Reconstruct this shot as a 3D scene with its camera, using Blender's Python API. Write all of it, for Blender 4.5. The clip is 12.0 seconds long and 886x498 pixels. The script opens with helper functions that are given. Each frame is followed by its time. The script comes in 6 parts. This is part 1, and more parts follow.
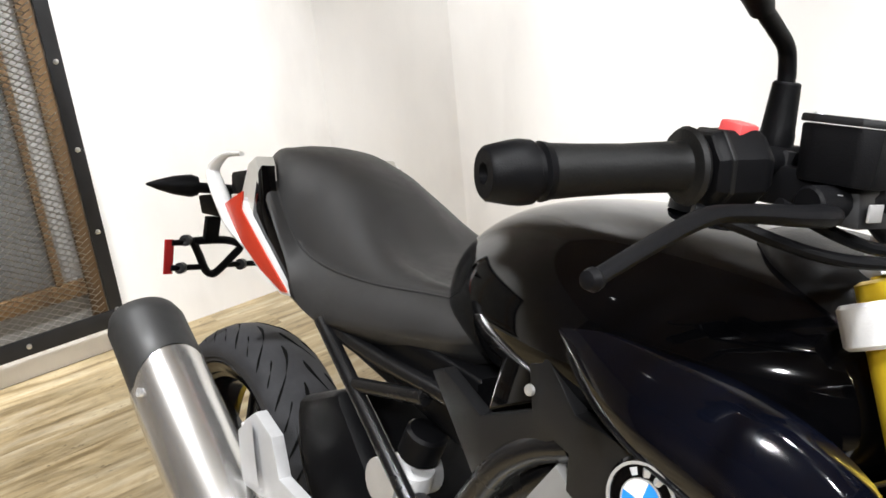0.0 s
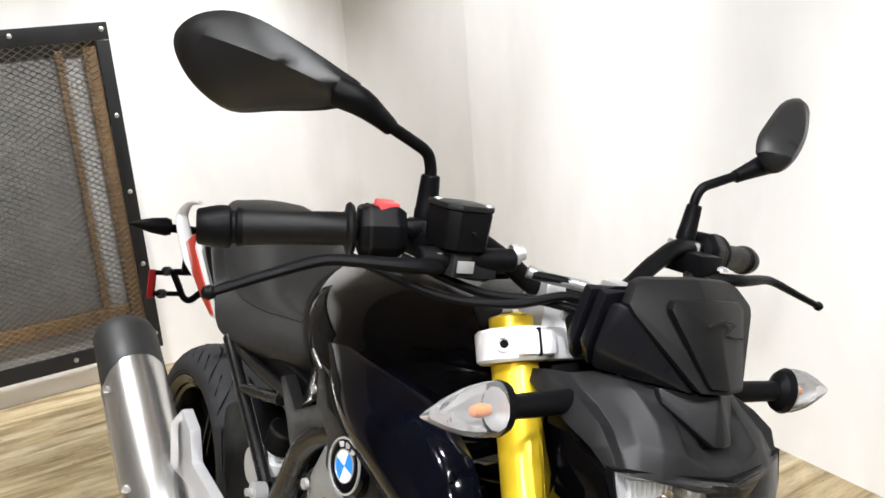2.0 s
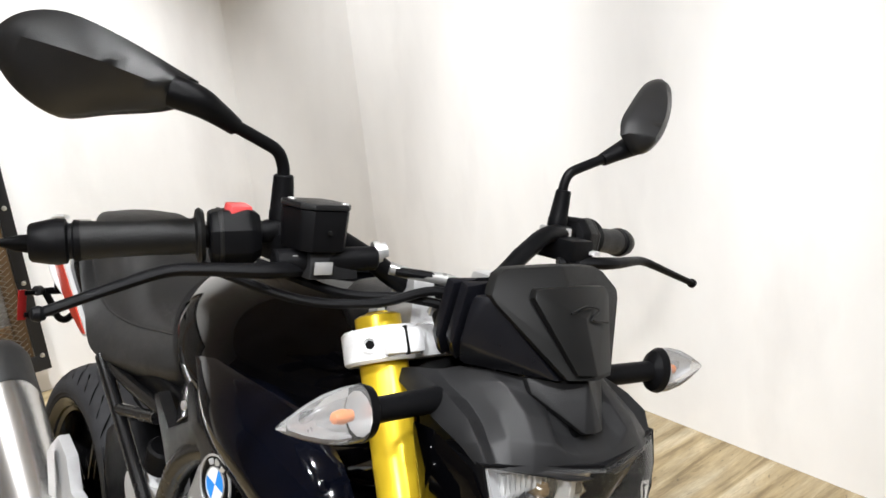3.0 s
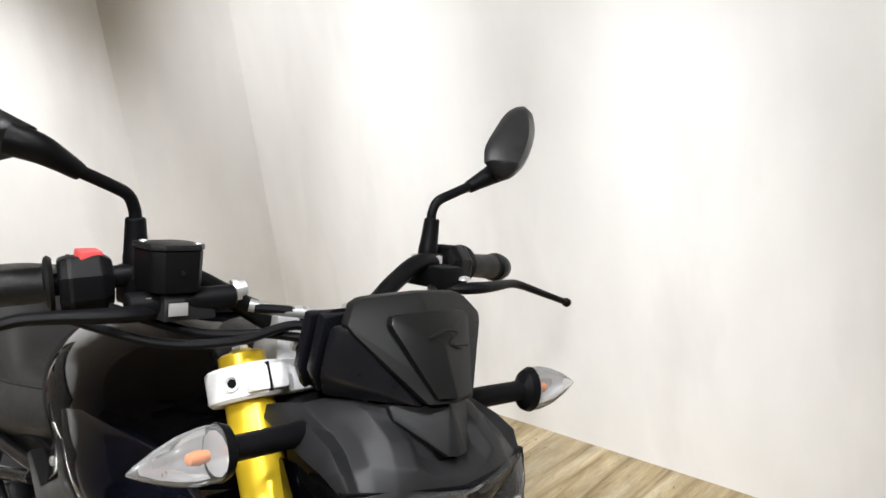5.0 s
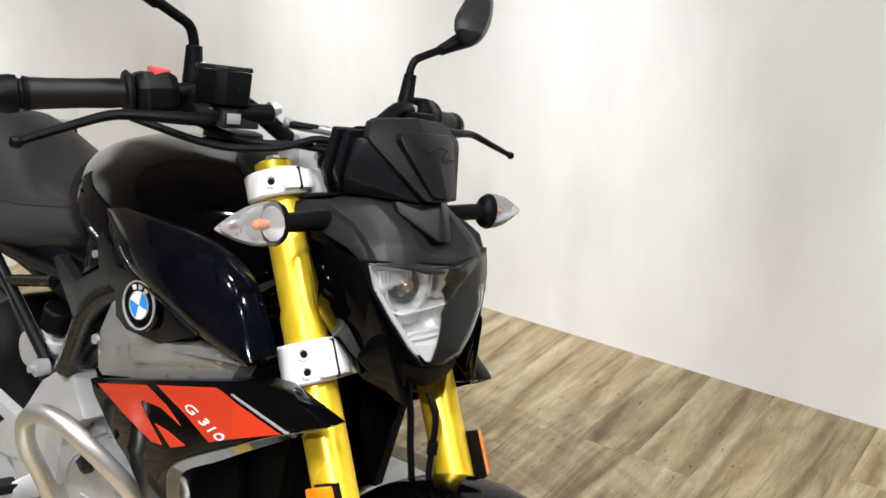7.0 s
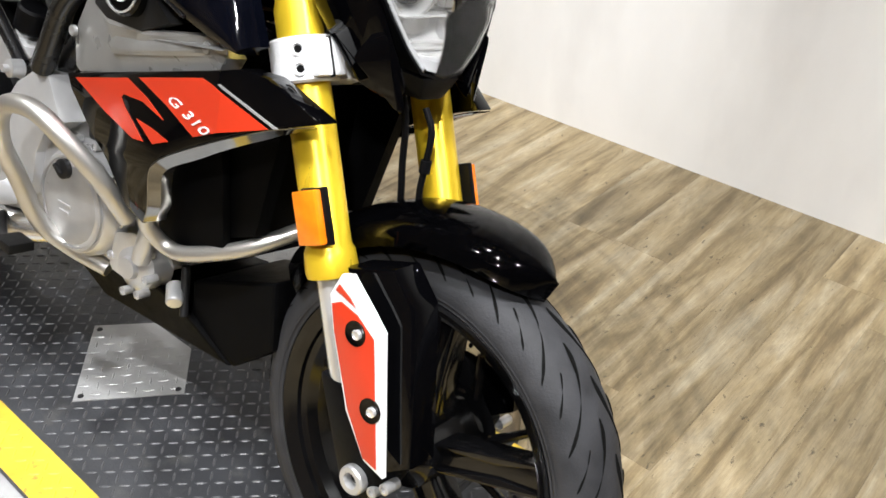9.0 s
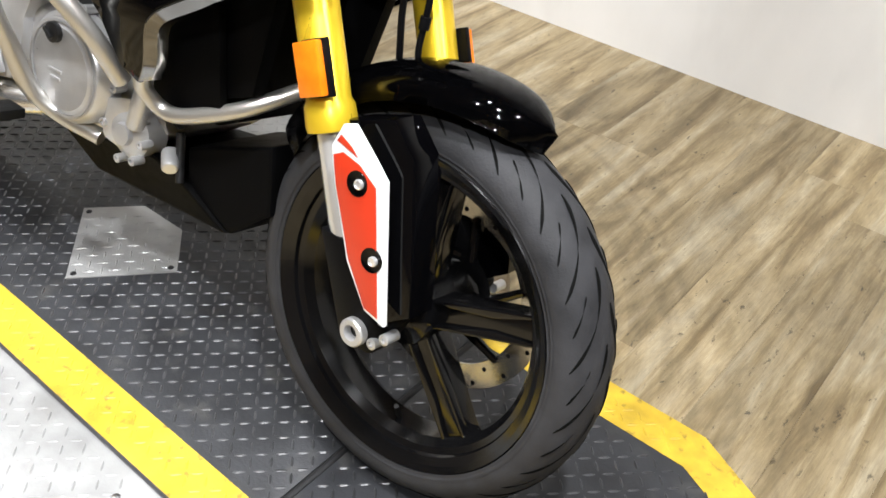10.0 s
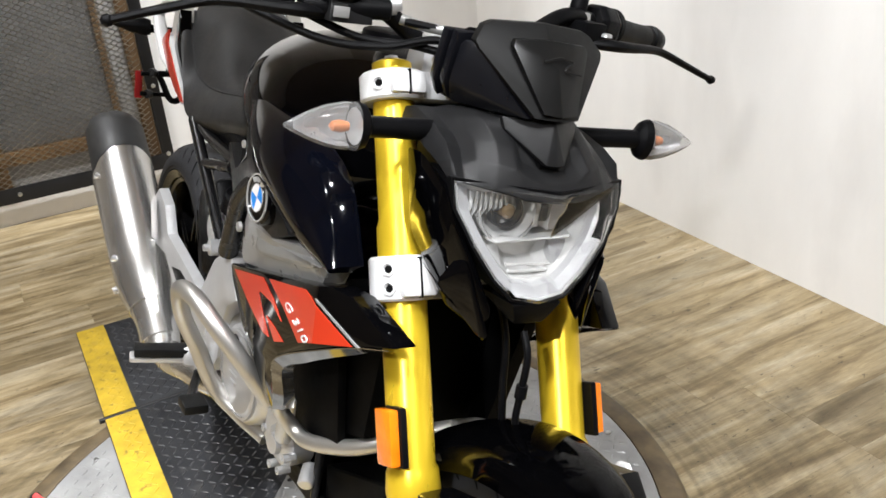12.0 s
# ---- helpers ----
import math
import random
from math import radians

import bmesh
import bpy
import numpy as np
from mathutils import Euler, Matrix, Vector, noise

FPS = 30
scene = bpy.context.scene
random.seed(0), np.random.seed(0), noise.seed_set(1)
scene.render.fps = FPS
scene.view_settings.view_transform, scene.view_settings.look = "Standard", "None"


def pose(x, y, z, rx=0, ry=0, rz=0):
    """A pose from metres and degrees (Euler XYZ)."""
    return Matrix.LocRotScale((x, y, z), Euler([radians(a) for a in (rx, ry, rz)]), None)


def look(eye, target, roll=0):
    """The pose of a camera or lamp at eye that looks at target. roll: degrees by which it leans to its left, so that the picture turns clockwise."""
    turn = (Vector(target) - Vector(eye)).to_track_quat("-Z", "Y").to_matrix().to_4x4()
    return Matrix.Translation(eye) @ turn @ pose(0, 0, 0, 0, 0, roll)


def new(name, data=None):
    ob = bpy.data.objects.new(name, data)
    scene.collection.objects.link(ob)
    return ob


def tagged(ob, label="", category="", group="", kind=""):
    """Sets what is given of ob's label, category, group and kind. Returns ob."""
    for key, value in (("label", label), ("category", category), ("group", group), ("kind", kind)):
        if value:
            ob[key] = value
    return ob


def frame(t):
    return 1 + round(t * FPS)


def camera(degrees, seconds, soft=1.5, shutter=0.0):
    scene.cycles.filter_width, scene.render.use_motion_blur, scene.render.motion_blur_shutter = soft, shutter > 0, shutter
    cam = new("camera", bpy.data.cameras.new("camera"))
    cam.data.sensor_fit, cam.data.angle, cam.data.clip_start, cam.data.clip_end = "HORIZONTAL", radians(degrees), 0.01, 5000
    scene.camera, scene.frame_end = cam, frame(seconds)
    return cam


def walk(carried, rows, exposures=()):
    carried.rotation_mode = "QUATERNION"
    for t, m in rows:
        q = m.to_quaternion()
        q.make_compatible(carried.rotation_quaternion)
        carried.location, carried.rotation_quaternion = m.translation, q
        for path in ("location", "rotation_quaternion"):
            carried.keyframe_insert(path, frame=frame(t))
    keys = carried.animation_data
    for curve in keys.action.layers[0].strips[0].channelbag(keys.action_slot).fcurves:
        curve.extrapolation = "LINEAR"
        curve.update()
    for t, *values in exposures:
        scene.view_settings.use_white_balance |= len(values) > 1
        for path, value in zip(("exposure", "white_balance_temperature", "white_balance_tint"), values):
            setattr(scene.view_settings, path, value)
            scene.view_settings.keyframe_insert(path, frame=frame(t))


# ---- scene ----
cam = camera(53.9, 12.0, soft=1.6)
PATH = [
    (0, (1.442, -0.531, 1.321), (-0.06, 0.589, 0.623), -5.8),
    (0.5, (1.678, -0.488, 1.33), (0.028, 0.384, 0.61), -4.4),
    (1, (1.834, -0.451, 1.373), (0.099, 0.337, 0.766), -5.1),
    (1.5, (1.863, -0.442, 1.376), (0.146, 0.417, 0.818), -4.4),
    (2, (1.866, -0.409, 1.372), (0.211, 0.563, 0.809), -4.4),
    (2.5, (1.868, -0.378, 1.365), (0.277, 0.686, 0.784), -5.3),
    (3, (1.871, -0.354, 1.361), (0.336, 0.783, 0.771), -6.2),
    (3.5, (1.886, -0.333, 1.358), (0.396, 0.874, 0.79), -6.2),
    (3.7, (1.892, -0.326, 1.36), (0.416, 0.903, 0.802), -6.4),
    (5.3, (1.941, -0.317, 1.351), (0.525, 0.986, 0.805), -8.0),
    (5.5, (1.97, -0.354, 1.365), (0.557, 0.936, 0.781), -7.6),
    (6, (1.997, -0.504, 1.375), (0.69, 0.882, 0.766), -6.7),
    (6.5, (2.025, -0.582, 1.366), (0.774, 0.832, 0.706), -5.1),
    (6.7, (2.024, -0.593, 1.36), (0.794, 0.823, 0.666), -4.2),
    (8.3, (2.02, -0.585, 1.259), (0.86, 0.714, 0.276), -1.0),
    (8.5, (2.018, -0.6, 1.249), (0.891, 0.706, 0.238), 0.3),
    (9, (2.013, -0.614, 1.211), (0.953, 0.661, 0.093), 2.2),
    (9.5, (2.018, -0.639, 1.175), (1.038, 0.628, -0.023), 3.7),
    (10, (2.034, -0.678, 1.148), (1.084, 0.562, -0.101), 3.9),
    (10.5, (2.053, -0.698, 1.147), (1.118, 0.509, -0.145), 3.8),
    (11, (2.04, -0.659, 1.205), (0.877, 0.434, 0.001), -2.1),
    (11.5, (2.059, -0.529, 1.26), (0.586, 0.391, 0.269), -6.3),
    (12, (2.104, -0.348, 1.288), (0.492, 0.461, 0.424), -5.1),
]
walk(cam, [(t, look(eye, target, roll)) for t, eye, target, roll in PATH], exposures=[(0.0, 1.15), (1.0, 1.05), (2.5, 0.9), (5.5, 0.73), (6.5, 0.69), (8.5, 0.82), (10.5, 0.8), (11.5, 0.68), (12.0, 0.65)])

# ---- light ----
world = bpy.data.worlds.new("room_air")
scene.world = world
world.use_nodes = True
world.node_tree.nodes["Background"].inputs[0].default_value = (0.98, 0.97, 0.95, 1)
world.node_tree.nodes["Background"].inputs[1].default_value = 0.025


def overhead_spot(x, y, power, aim=None, cone=76, blend=1.0):
    """An unseen spotlight just under the ceiling."""
    data = bpy.data.lights.new("unseen_spot", "SPOT")
    data.spot_size, data.spot_blend, data.shadow_soft_size, data.energy = radians(cone), blend, 0.055, power
    data.color = (0.968, 0.982, 1.0)
    ob = new("unseen_spot", data)
    ob.matrix_world = look((x, y, CEIL - 0.05), aim or (x, y + 0.001, 0))
    return ob


CEIL, NORTH_Y, WEST_X = 2.9, 1.575, -1.58
for lx, ly, p in ((-0.25, -0.75, 185), (1.35, -1.05, 225), (2.15, -0.35, 205), (1.5, 0.10, 75), (0.3, -2.0, 160), (1.9, -2.0, 180)):
    overhead_spot(lx, ly, p)
# two added spots, no known source, brighten the fork, mask and headlamp
overhead_spot(2.9, -1.7, 150, (1.25, -0.1, 0.8), 44)
overhead_spot(3.0, 0.35, 105, (1.0, -0.1, 0.6), 46)
# more added spots, no known fittings, brighten the north and west walls
for lx, p in ((-0.75, 95), (0.2, 148), (1.25, 160), (2.5, 168)):
    overhead_spot(lx, -0.5, p, (lx, NORTH_Y, 0.62), 44, 0.8)
for lx, p in ((-0.75, 62), (0.5, 16), (1.8, 12)):
    overhead_spot(lx, 0.75, p, (lx, NORTH_Y, 1.75), 66)
for ly in (-0.55, 0.5):
    overhead_spot(-0.15, ly, 210, (WEST_X, ly, 0.72), 46)


# ---- materials ----
def material(name, color, rough=0.5, metal=0.0, vary=0.12, scale=30.0, bump=0.0, bump_scale=200.0, coat=0.0, stretch=(1, 1, 1), random_tint=0.0, spec=0.5):
    """A surface with variation at two scales, and fine relief."""
    m = bpy.data.materials.new(name)
    m.use_nodes = True
    n, l = m.node_tree.nodes, m.node_tree.links
    b = n["Principled BSDF"]
    b.inputs["Metallic"].default_value = metal
    b.inputs["Coat Weight"].default_value = coat
    b.inputs["Coat Roughness"].default_value = 0.05
    b.inputs["Specular IOR Level"].default_value = spec
    tc = n.new("ShaderNodeTexCoord")
    mp = n.new("ShaderNodeMapping")
    mp.inputs["Scale"].default_value = stretch
    l.new(tc.outputs["Object"], mp.inputs[0])
    a, c = n.new("ShaderNodeTexNoise"), n.new("ShaderNodeTexNoise")
    a.inputs["Scale"].default_value, a.inputs["Detail"].default_value = scale, 6
    c.inputs["Scale"].default_value, c.inputs["Detail"].default_value = scale * 0.13, 3
    l.new(mp.outputs[0], a.inputs[0]), l.new(mp.outputs[0], c.inputs[0])
    add = n.new("ShaderNodeMath")
    add.operation = "ADD"
    l.new(a.outputs[0], add.inputs[0]), l.new(c.outputs[0], add.inputs[1])
    ramp = n.new("ShaderNodeMapRange")
    ramp.inputs[1].default_value, ramp.inputs[2].default_value = 0.65, 1.35
    ramp.inputs[3].default_value, ramp.inputs[4].default_value = 1 - vary, 1 + vary
    l.new(add.outputs[0], ramp.inputs[0])
    value = ramp.outputs[0]
    if random_tint:
        info, mul = n.new("ShaderNodeObjectInfo"), n.new("ShaderNodeMapRange")
        mul.inputs[3].default_value, mul.inputs[4].default_value = 1 - random_tint, 1 + random_tint
        l.new(info.outputs["Random"], mul.inputs[0])
        both = n.new("ShaderNodeMath")
        both.operation = "MULTIPLY"
        l.new(value, both.inputs[0]), l.new(mul.outputs[0], both.inputs[1])
        value = both.outputs[0]
    mix = n.new("ShaderNodeMix")
    mix.data_type, mix.blend_type = "RGBA", "MULTIPLY"
    mix.inputs[0].default_value = 1.0
    mix.inputs[6].default_value = (*color, 1)
    l.new(value, mix.inputs[7])
    l.new(mix.outputs[2], b.inputs["Base Color"])
    rr = n.new("ShaderNodeMapRange")
    rr.inputs[1].default_value, rr.inputs[2].default_value = 0.6, 1.4
    rr.inputs[3].default_value, rr.inputs[4].default_value = max(rough * 0.8, 0.02), min(rough * 1.2, 1)
    l.new(add.outputs[0], rr.inputs[0]), l.new(rr.outputs[0], b.inputs["Roughness"])
    if bump:
        bn, bp = n.new("ShaderNodeTexNoise"), n.new("ShaderNodeBump")
        bn.inputs["Scale"].default_value, bn.inputs["Detail"].default_value = bump_scale, 3
        l.new(mp.outputs[0], bn.inputs[0]), l.new(bn.outputs[0], bp.inputs["Height"])
        bp.inputs["Strength"].default_value, bp.inputs["Distance"].default_value = bump, 0.002
        l.new(bp.outputs[0], b.inputs["Normal"])
    return m


def thin_glass(name, tint, rough=0.03, haze=0.0):
    """A thin clear shell: light goes straight through, gloss grows at grazing angles, haze is a faint milkiness."""
    m = bpy.data.materials.new(name)
    m.use_nodes = True
    n, l = m.node_tree.nodes, m.node_tree.links
    n.remove(n["Principled BSDF"])
    t, g, d = n.new("ShaderNodeBsdfTransparent"), n.new("ShaderNodeBsdfGlossy"), n.new("ShaderNodeBsdfDiffuse")
    t.inputs[0].default_value = (*tint, 1)
    d.inputs[0].default_value = (0.7, 0.7, 0.7, 1)
    g.inputs["Roughness"].default_value = rough
    fr, m1, m2 = n.new("ShaderNodeFresnel"), n.new("ShaderNodeMixShader"), n.new("ShaderNodeMixShader")
    fr.inputs[0].default_value = 1.3
    m1.inputs[0].default_value = haze
    l.new(t.outputs[0], m1.inputs[1]), l.new(d.outputs[0], m1.inputs[2])
    l.new(fr.outputs[0], m2.inputs[0]), l.new(m1.outputs[0], m2.inputs[1]), l.new(g.outputs[0], m2.inputs[2])
    l.new(m2.outputs[0], n["Material Output"].inputs[0])
    return m


def wood_floor(name):
    """Greyed, washed oak boards with long streaks, each board its own tone."""
    m = bpy.data.materials.new(name)
    m.use_nodes = True
    n, l = m.node_tree.nodes, m.node_tree.links
    b = n["Principled BSDF"]
    tc, info = n.new("ShaderNodeTexCoord"), n.new("ShaderNodeObjectInfo")
    shift = n.new("ShaderNodeVectorMath")
    shift.operation = "MULTIPLY_ADD"
    comb = n.new("ShaderNodeCombineXYZ")
    for k in range(3):
        l.new(info.outputs["Random"], comb.inputs[k])
    shift.inputs[1].default_value = (17.0, 9.0, 5.0)
    l.new(comb.outputs[0], shift.inputs[0]), l.new(tc.outputs["Object"], shift.inputs[2])
    def noise_at(sx, sy, scale, detail, dist=0.0, rough=0.66):
        mp, t = n.new("ShaderNodeMapping"), n.new("ShaderNodeTexNoise")
        mp.inputs["Scale"].default_value = (sx, sy, 1)
        t.inputs["Scale"].default_value, t.inputs["Detail"].default_value, t.inputs["Distortion"].default_value = scale, detail, dist
        t.inputs["Roughness"].default_value = rough
        l.new(shift.outputs[0], mp.inputs[0]), l.new(mp.outputs[0], t.inputs[0])
        return t.outputs[0]
    broad, grain, blot, speck = noise_at(1.0, 8.5, 2.5, 7, 0.5, 0.55), noise_at(3, 34, 8, 10, 0.3), noise_at(2.2, 5, 2.0, 6, 0.8), noise_at(5, 10, 6.0, 4, 0.3)
    def spread(value, a, c, lo, hi):
        r = n.new("ShaderNodeMapRange")
        r.inputs[1].default_value, r.inputs[2].default_value, r.inputs[3].default_value, r.inputs[4].default_value = a, c, lo, hi
        l.new(value, r.inputs[0])
        return r.outputs[0]
    def times(p, q):
        r = n.new("ShaderNodeMath")
        r.operation = "MULTIPLY"
        l.new(p, r.inputs[0]), l.new(q, r.inputs[1])
        return r.outputs[0]
    r1 = n.new("ShaderNodeValToRGB")
    ramp = r1.color_ramp
    ramp.elements[0].position, ramp.elements[0].color = 0.32, (0.170, 0.121, 0.059, 1)
    ramp.elements[1].position, ramp.elements[1].color = 0.66, (0.463, 0.389, 0.262, 1)
    for at, tone in ((0.42, (0.252, 0.188, 0.098, 1)), (0.47, (0.317, 0.243, 0.133, 1)), (0.55, (0.379, 0.299, 0.178, 1))):
        ramp.elements.new(at).color = tone
    l.new(broad, r1.inputs[0])
    value = times(times(spread(grain, 0.36, 0.64, 0.84, 1.14), spread(blot, 0.34, 0.6, 0.78, 1.08)), times(spread(info.outputs["Random"], 0, 1, 0.84, 1.14), spread(speck, 0.63, 0.70, 1.0, 0.38)))
    # dirt worn into arcs round the turntable
    geo, off, arc = n.new("ShaderNodeNewGeometry"), n.new("ShaderNodeVectorMath"), n.new("ShaderNodeVectorMath")
    off.operation, arc.operation = "SUBTRACT", "LENGTH"
    off.inputs[1].default_value = (0.765, 0.03, 0.0)
    l.new(geo.outputs["Position"], off.inputs[0]), l.new(off.outputs[0], arc.inputs[0])
    rub = n.new("ShaderNodeTexNoise")
    rub.noise_dimensions = "1D"
    rub.inputs["Scale"].default_value, rub.inputs["Detail"].default_value = 24.0, 4
    l.new(arc.outputs["Value"], rub.inputs["W"])
    near = spread(arc.outputs["Value"], 0.72, 1.35, 1.0, 0.0)
    dirt = times(near, spread(rub.outputs[0], 0.35, 0.62, 0.15, 0.95))
    dirt = times(dirt, spread(blot, 0.3, 0.6, 1.0, 0.5))
    value = times(value, spread(dirt, 0.0, 1.0, 1.0, 0.35))
    mix = n.new("ShaderNodeMix")
    mix.data_type, mix.blend_type = "RGBA", "MULTIPLY"
    mix.inputs[0].default_value = 1
    l.new(r1.outputs[0], mix.inputs[6]), l.new(value, mix.inputs[7])
    l.new(mix.outputs[2], b.inputs["Base Color"])
    b.inputs["Roughness"].default_value = 0.45
    bp = n.new("ShaderNodeBump")
    bp.inputs["Strength"].default_value, bp.inputs["Distance"].default_value = 0.25, 0.002
    l.new(grain, bp.inputs["Height"]), l.new(bp.outputs[0], b.inputs["Normal"])
    return m


WALL = material("wall_paint", (0.82, 0.805, 0.785), 0.7, vary=0.045, scale=9, bump=0.15, bump_scale=90, stretch=(1, 1, 0.45))


def stained(m, tone, scale, low, high):
    """Faint upright smudges on a painted wall, thinning out upwards."""
    n, l = m.node_tree.nodes, m.node_tree.links
    b = n["Principled BSDF"]
    src = b.inputs["Base Color"].links[0].from_socket
    tc, mp, t, r = n.new("ShaderNodeTexCoord"), n.new("ShaderNodeMapping"), n.new("ShaderNodeTexNoise"), n.new("ShaderNodeMapRange")
    mp.inputs["Scale"].default_value = (1, 1, 0.4)
    t.inputs["Scale"].default_value, t.inputs["Detail"].default_value = scale, 5
    l.new(tc.outputs["Object"], mp.inputs[0]), l.new(mp.outputs[0], t.inputs[0])
    r.inputs[1].default_value, r.inputs[2].default_value, r.inputs[3].default_value, r.inputs[4].default_value = low, high, 0.0, 0.6
    l.new(t.outputs[0], r.inputs[0])
    mix = n.new("ShaderNodeMix")
    mix.data_type = "RGBA"
    l.new(r.outputs[0], mix.inputs[0]), l.new(src, mix.inputs[6])
    mix.inputs[7].default_value = (*tone, 1)
    l.new(mix.outputs[2], b.inputs["Base Color"])


stained(WALL, (0.66, 0.64, 0.62), 3.2, 0.54, 0.74)
WOOD_FLOOR = wood_floor("oak_boards")
SUBFLOOR = material("joint_dirt", (0.06, 0.045, 0.03), 0.9)
# tones of the unseen walls and ceiling, chosen for what gloss black reflects
DARK_WALL = material("unseen_wall_tone", (0.20, 0.155, 0.105), 0.7, vary=0.1, scale=6)
CEIL_MAT = material("ceiling_paint", (0.22, 0.165, 0.10), 0.8, vary=0.05, scale=5)
STEEL_BLACK = material("black_steel", (0.010, 0.010, 0.011), 0.45, 0.2, 0.3, 20, 0.2, 80)
MESH_STEEL = material("mesh_steel", (0.40, 0.395, 0.385), 0.42, 0.35, 0.3, 40)
OLD_WOOD = material("rusty_wood", (0.115, 0.065, 0.026), 0.8, 0, 0.5, 12, 0.4, 60, stretch=(1, 1, 0.15))
GREY_PANEL = material("grey_panel", (0.115, 0.112, 0.107), 0.6, 0, 0.2, 8)
PALE_PANEL = material("pale_panel", (0.26, 0.25, 0.235), 0.6, 0, 0.2, 8)
BOLT = material("zinc_bolt", (0.6, 0.6, 0.6), 0.3, 1.0)
DARK_PLATE = material("black_checker_plate", (0.022, 0.023, 0.026), 0.4, 0.0, 0.5, 14, 0.3, 160, spec=0.45)
LUG_DARK = material("worn_checker_lug", (0.07, 0.07, 0.074), 0.35, 0.4, 0.5, 25)
SILVER_PLATE = material("bare_checker_plate", (0.34, 0.34, 0.337), 0.4, 0.3, 0.3, 14, 0.2, 160)
YELLOW = material("yellow_paint", (0.54, 0.36, 0.025), 0.5, 0, 0.35, 26, 0.2, 120)
TRIM_WOOD = material("bent_wood_trim", (0.125, 0.09, 0.048), 0.6, 0, 0.55, 26, 0.3, 90)
GLOSS_BLACK = material("gloss_black_paint", (0.0010, 0.0010, 0.0013), 0.055, 0, 0.05, 10, spec=0.22)
MATT_BLACK = material("matt_black_plastic", (0.0035, 0.0035, 0.004), 0.42, 0, 0.15, 60, 0.15, 900, spec=0.08)
DEEP_BLACK = material("deep_black_plastic", (0.0018, 0.0018, 0.002), 0.5, 0, 0.15, 60, 0.15, 900, spec=0.045)
YOKE_ALLOY = material("bright_cast_alloy", (0.72, 0.72, 0.725), 0.4, 0.2, 0.06, 40, 0.2, 400)
DARK_GREY = material("dark_grey_plastic", (0.0085, 0.0085, 0.009), 0.40, 0, 0.12, 60, 0.15, 900, spec=0.19)
SEAT_VINYL = material("seat_vinyl", (0.020, 0.0195, 0.0195), 0.5, 0, 0.15, 70, 0.35, 700, spec=0.4)
RUBBER = material("tyre_rubber", (0.030, 0.030, 0.0325), 0.65, 0, 0.4, 30, 0.25, 300, spec=0.2)
# near-black, stands for the shade inside grooves, holes, sockets and splits
RECESS_SHADE = material("recess_shade", (0.002, 0.002, 0.002), 0.9, spec=0.1)
GRIP = material("grip_rubber", (0.005, 0.005, 0.005), 0.5, 0, 0.1, 60, 0.2, 500, spec=0.2)
GOLD = material("gold_anodised", (0.80, 0.55, 0.03), 0.32, 0.55, 0.06, 30, stretch=(1, 1, 0.2))
ALLOY = material("cast_alloy", (0.55, 0.55, 0.555), 0.32, 0.65, 0.1, 40, 0.25, 400)
SILVER_PAINT = material("silver_paint", (0.47, 0.47, 0.475), 0.35, 0.35, 0.08, 50)
BRUSHED = material("brushed_steel", (0.64, 0.63, 0.61), 0.26, 0.9, 0.04, 3)
CHROME = material("chrome", (0.80, 0.80, 0.80), 0.16, 0.7, 0.05, 4)
TUBE_STEEL = material("tube_steel", (0.56, 0.545, 0.515), 0.36, 0.85, 0.12, 12)
RED = material("red_panel", (0.47, 0.03, 0.009), 0.35, 0, 0.05, 30, coat=0.3)
WHITE = material("white_panel", (0.68, 0.68, 0.68), 0.35, 0, 0.04, 30, coat=0.3)
BLUE = material("badge_blue", (0.02, 0.20, 0.60), 0.25, coat=0.4)
RED_SWITCH = material("red_switch", (0.75, 0.09, 0.09), 0.4)
RED_LENS = material("red_reflector", (0.38, 0.02, 0.02), 0.45, 0, 0.1, 60, spec=0.2)
ORANGE = material("amber_reflector", (0.78, 0.19, 0.006), 0.2, 0, 0.2, 60, coat=0.5)
MATT_PIPE = material("black_coated_pipe", (0.02, 0.02, 0.02), 0.55, 0, 0.15, 60)
FRAME_BLACK = material("black_frame", (0.006, 0.006, 0.0065), 0.25, 0, 0.1, 40, spec=0.4)
RIM_BLACK = material("black_rim", (0.003, 0.003, 0.0033), 0.14, 0, 0.1, 40, spec=0.42)
REFLECTOR = material("mirror_silver", (0.85, 0.85, 0.86), 0.06, 1.0, 0.03, 30)
LAMP_BOWL = material("lamp_reflector", (0.80, 0.80, 0.79), 0.2, 0.5, 0.05, 30)
BEZEL = material("satin_bezel", (0.44, 0.44, 0.45), 0.3, 0.2, 0.06, 30)
AMBER_GLASS = material("smoky_cap", (0.20, 0.13, 0.06), 0.2, 0.0, 0.1, 30)
MIRROR_SHELL = material("mirror_plastic", (0.010, 0.010, 0.0105), 0.38, 0, 0.12, 60, 0.15, 900, spec=0.36)
COWL = material("cowl_plastic", (0.0065, 0.0065, 0.0065), 0.46, 0, 0.12, 60, 0.15, 900, spec=0.17)
COWL_SIDE = material("cowl_side_plastic", (0.004, 0.0042, 0.006), 0.3, 0, 0.1, 60, 0.1, 900, spec=0.4)
LENS_CLEAR = thin_glass("clear_lens", (0.96, 0.96, 0.96), 0.02, 0.015)
SIGNAL_LENS = thin_glass("frosted_lens", (0.84, 0.84, 0.84), 0.1, 0.09)
SCREEN = material("smoked_screen", (0.006, 0.006, 0.006), 0.3, 0, 0.1, 30, spec=0.25)
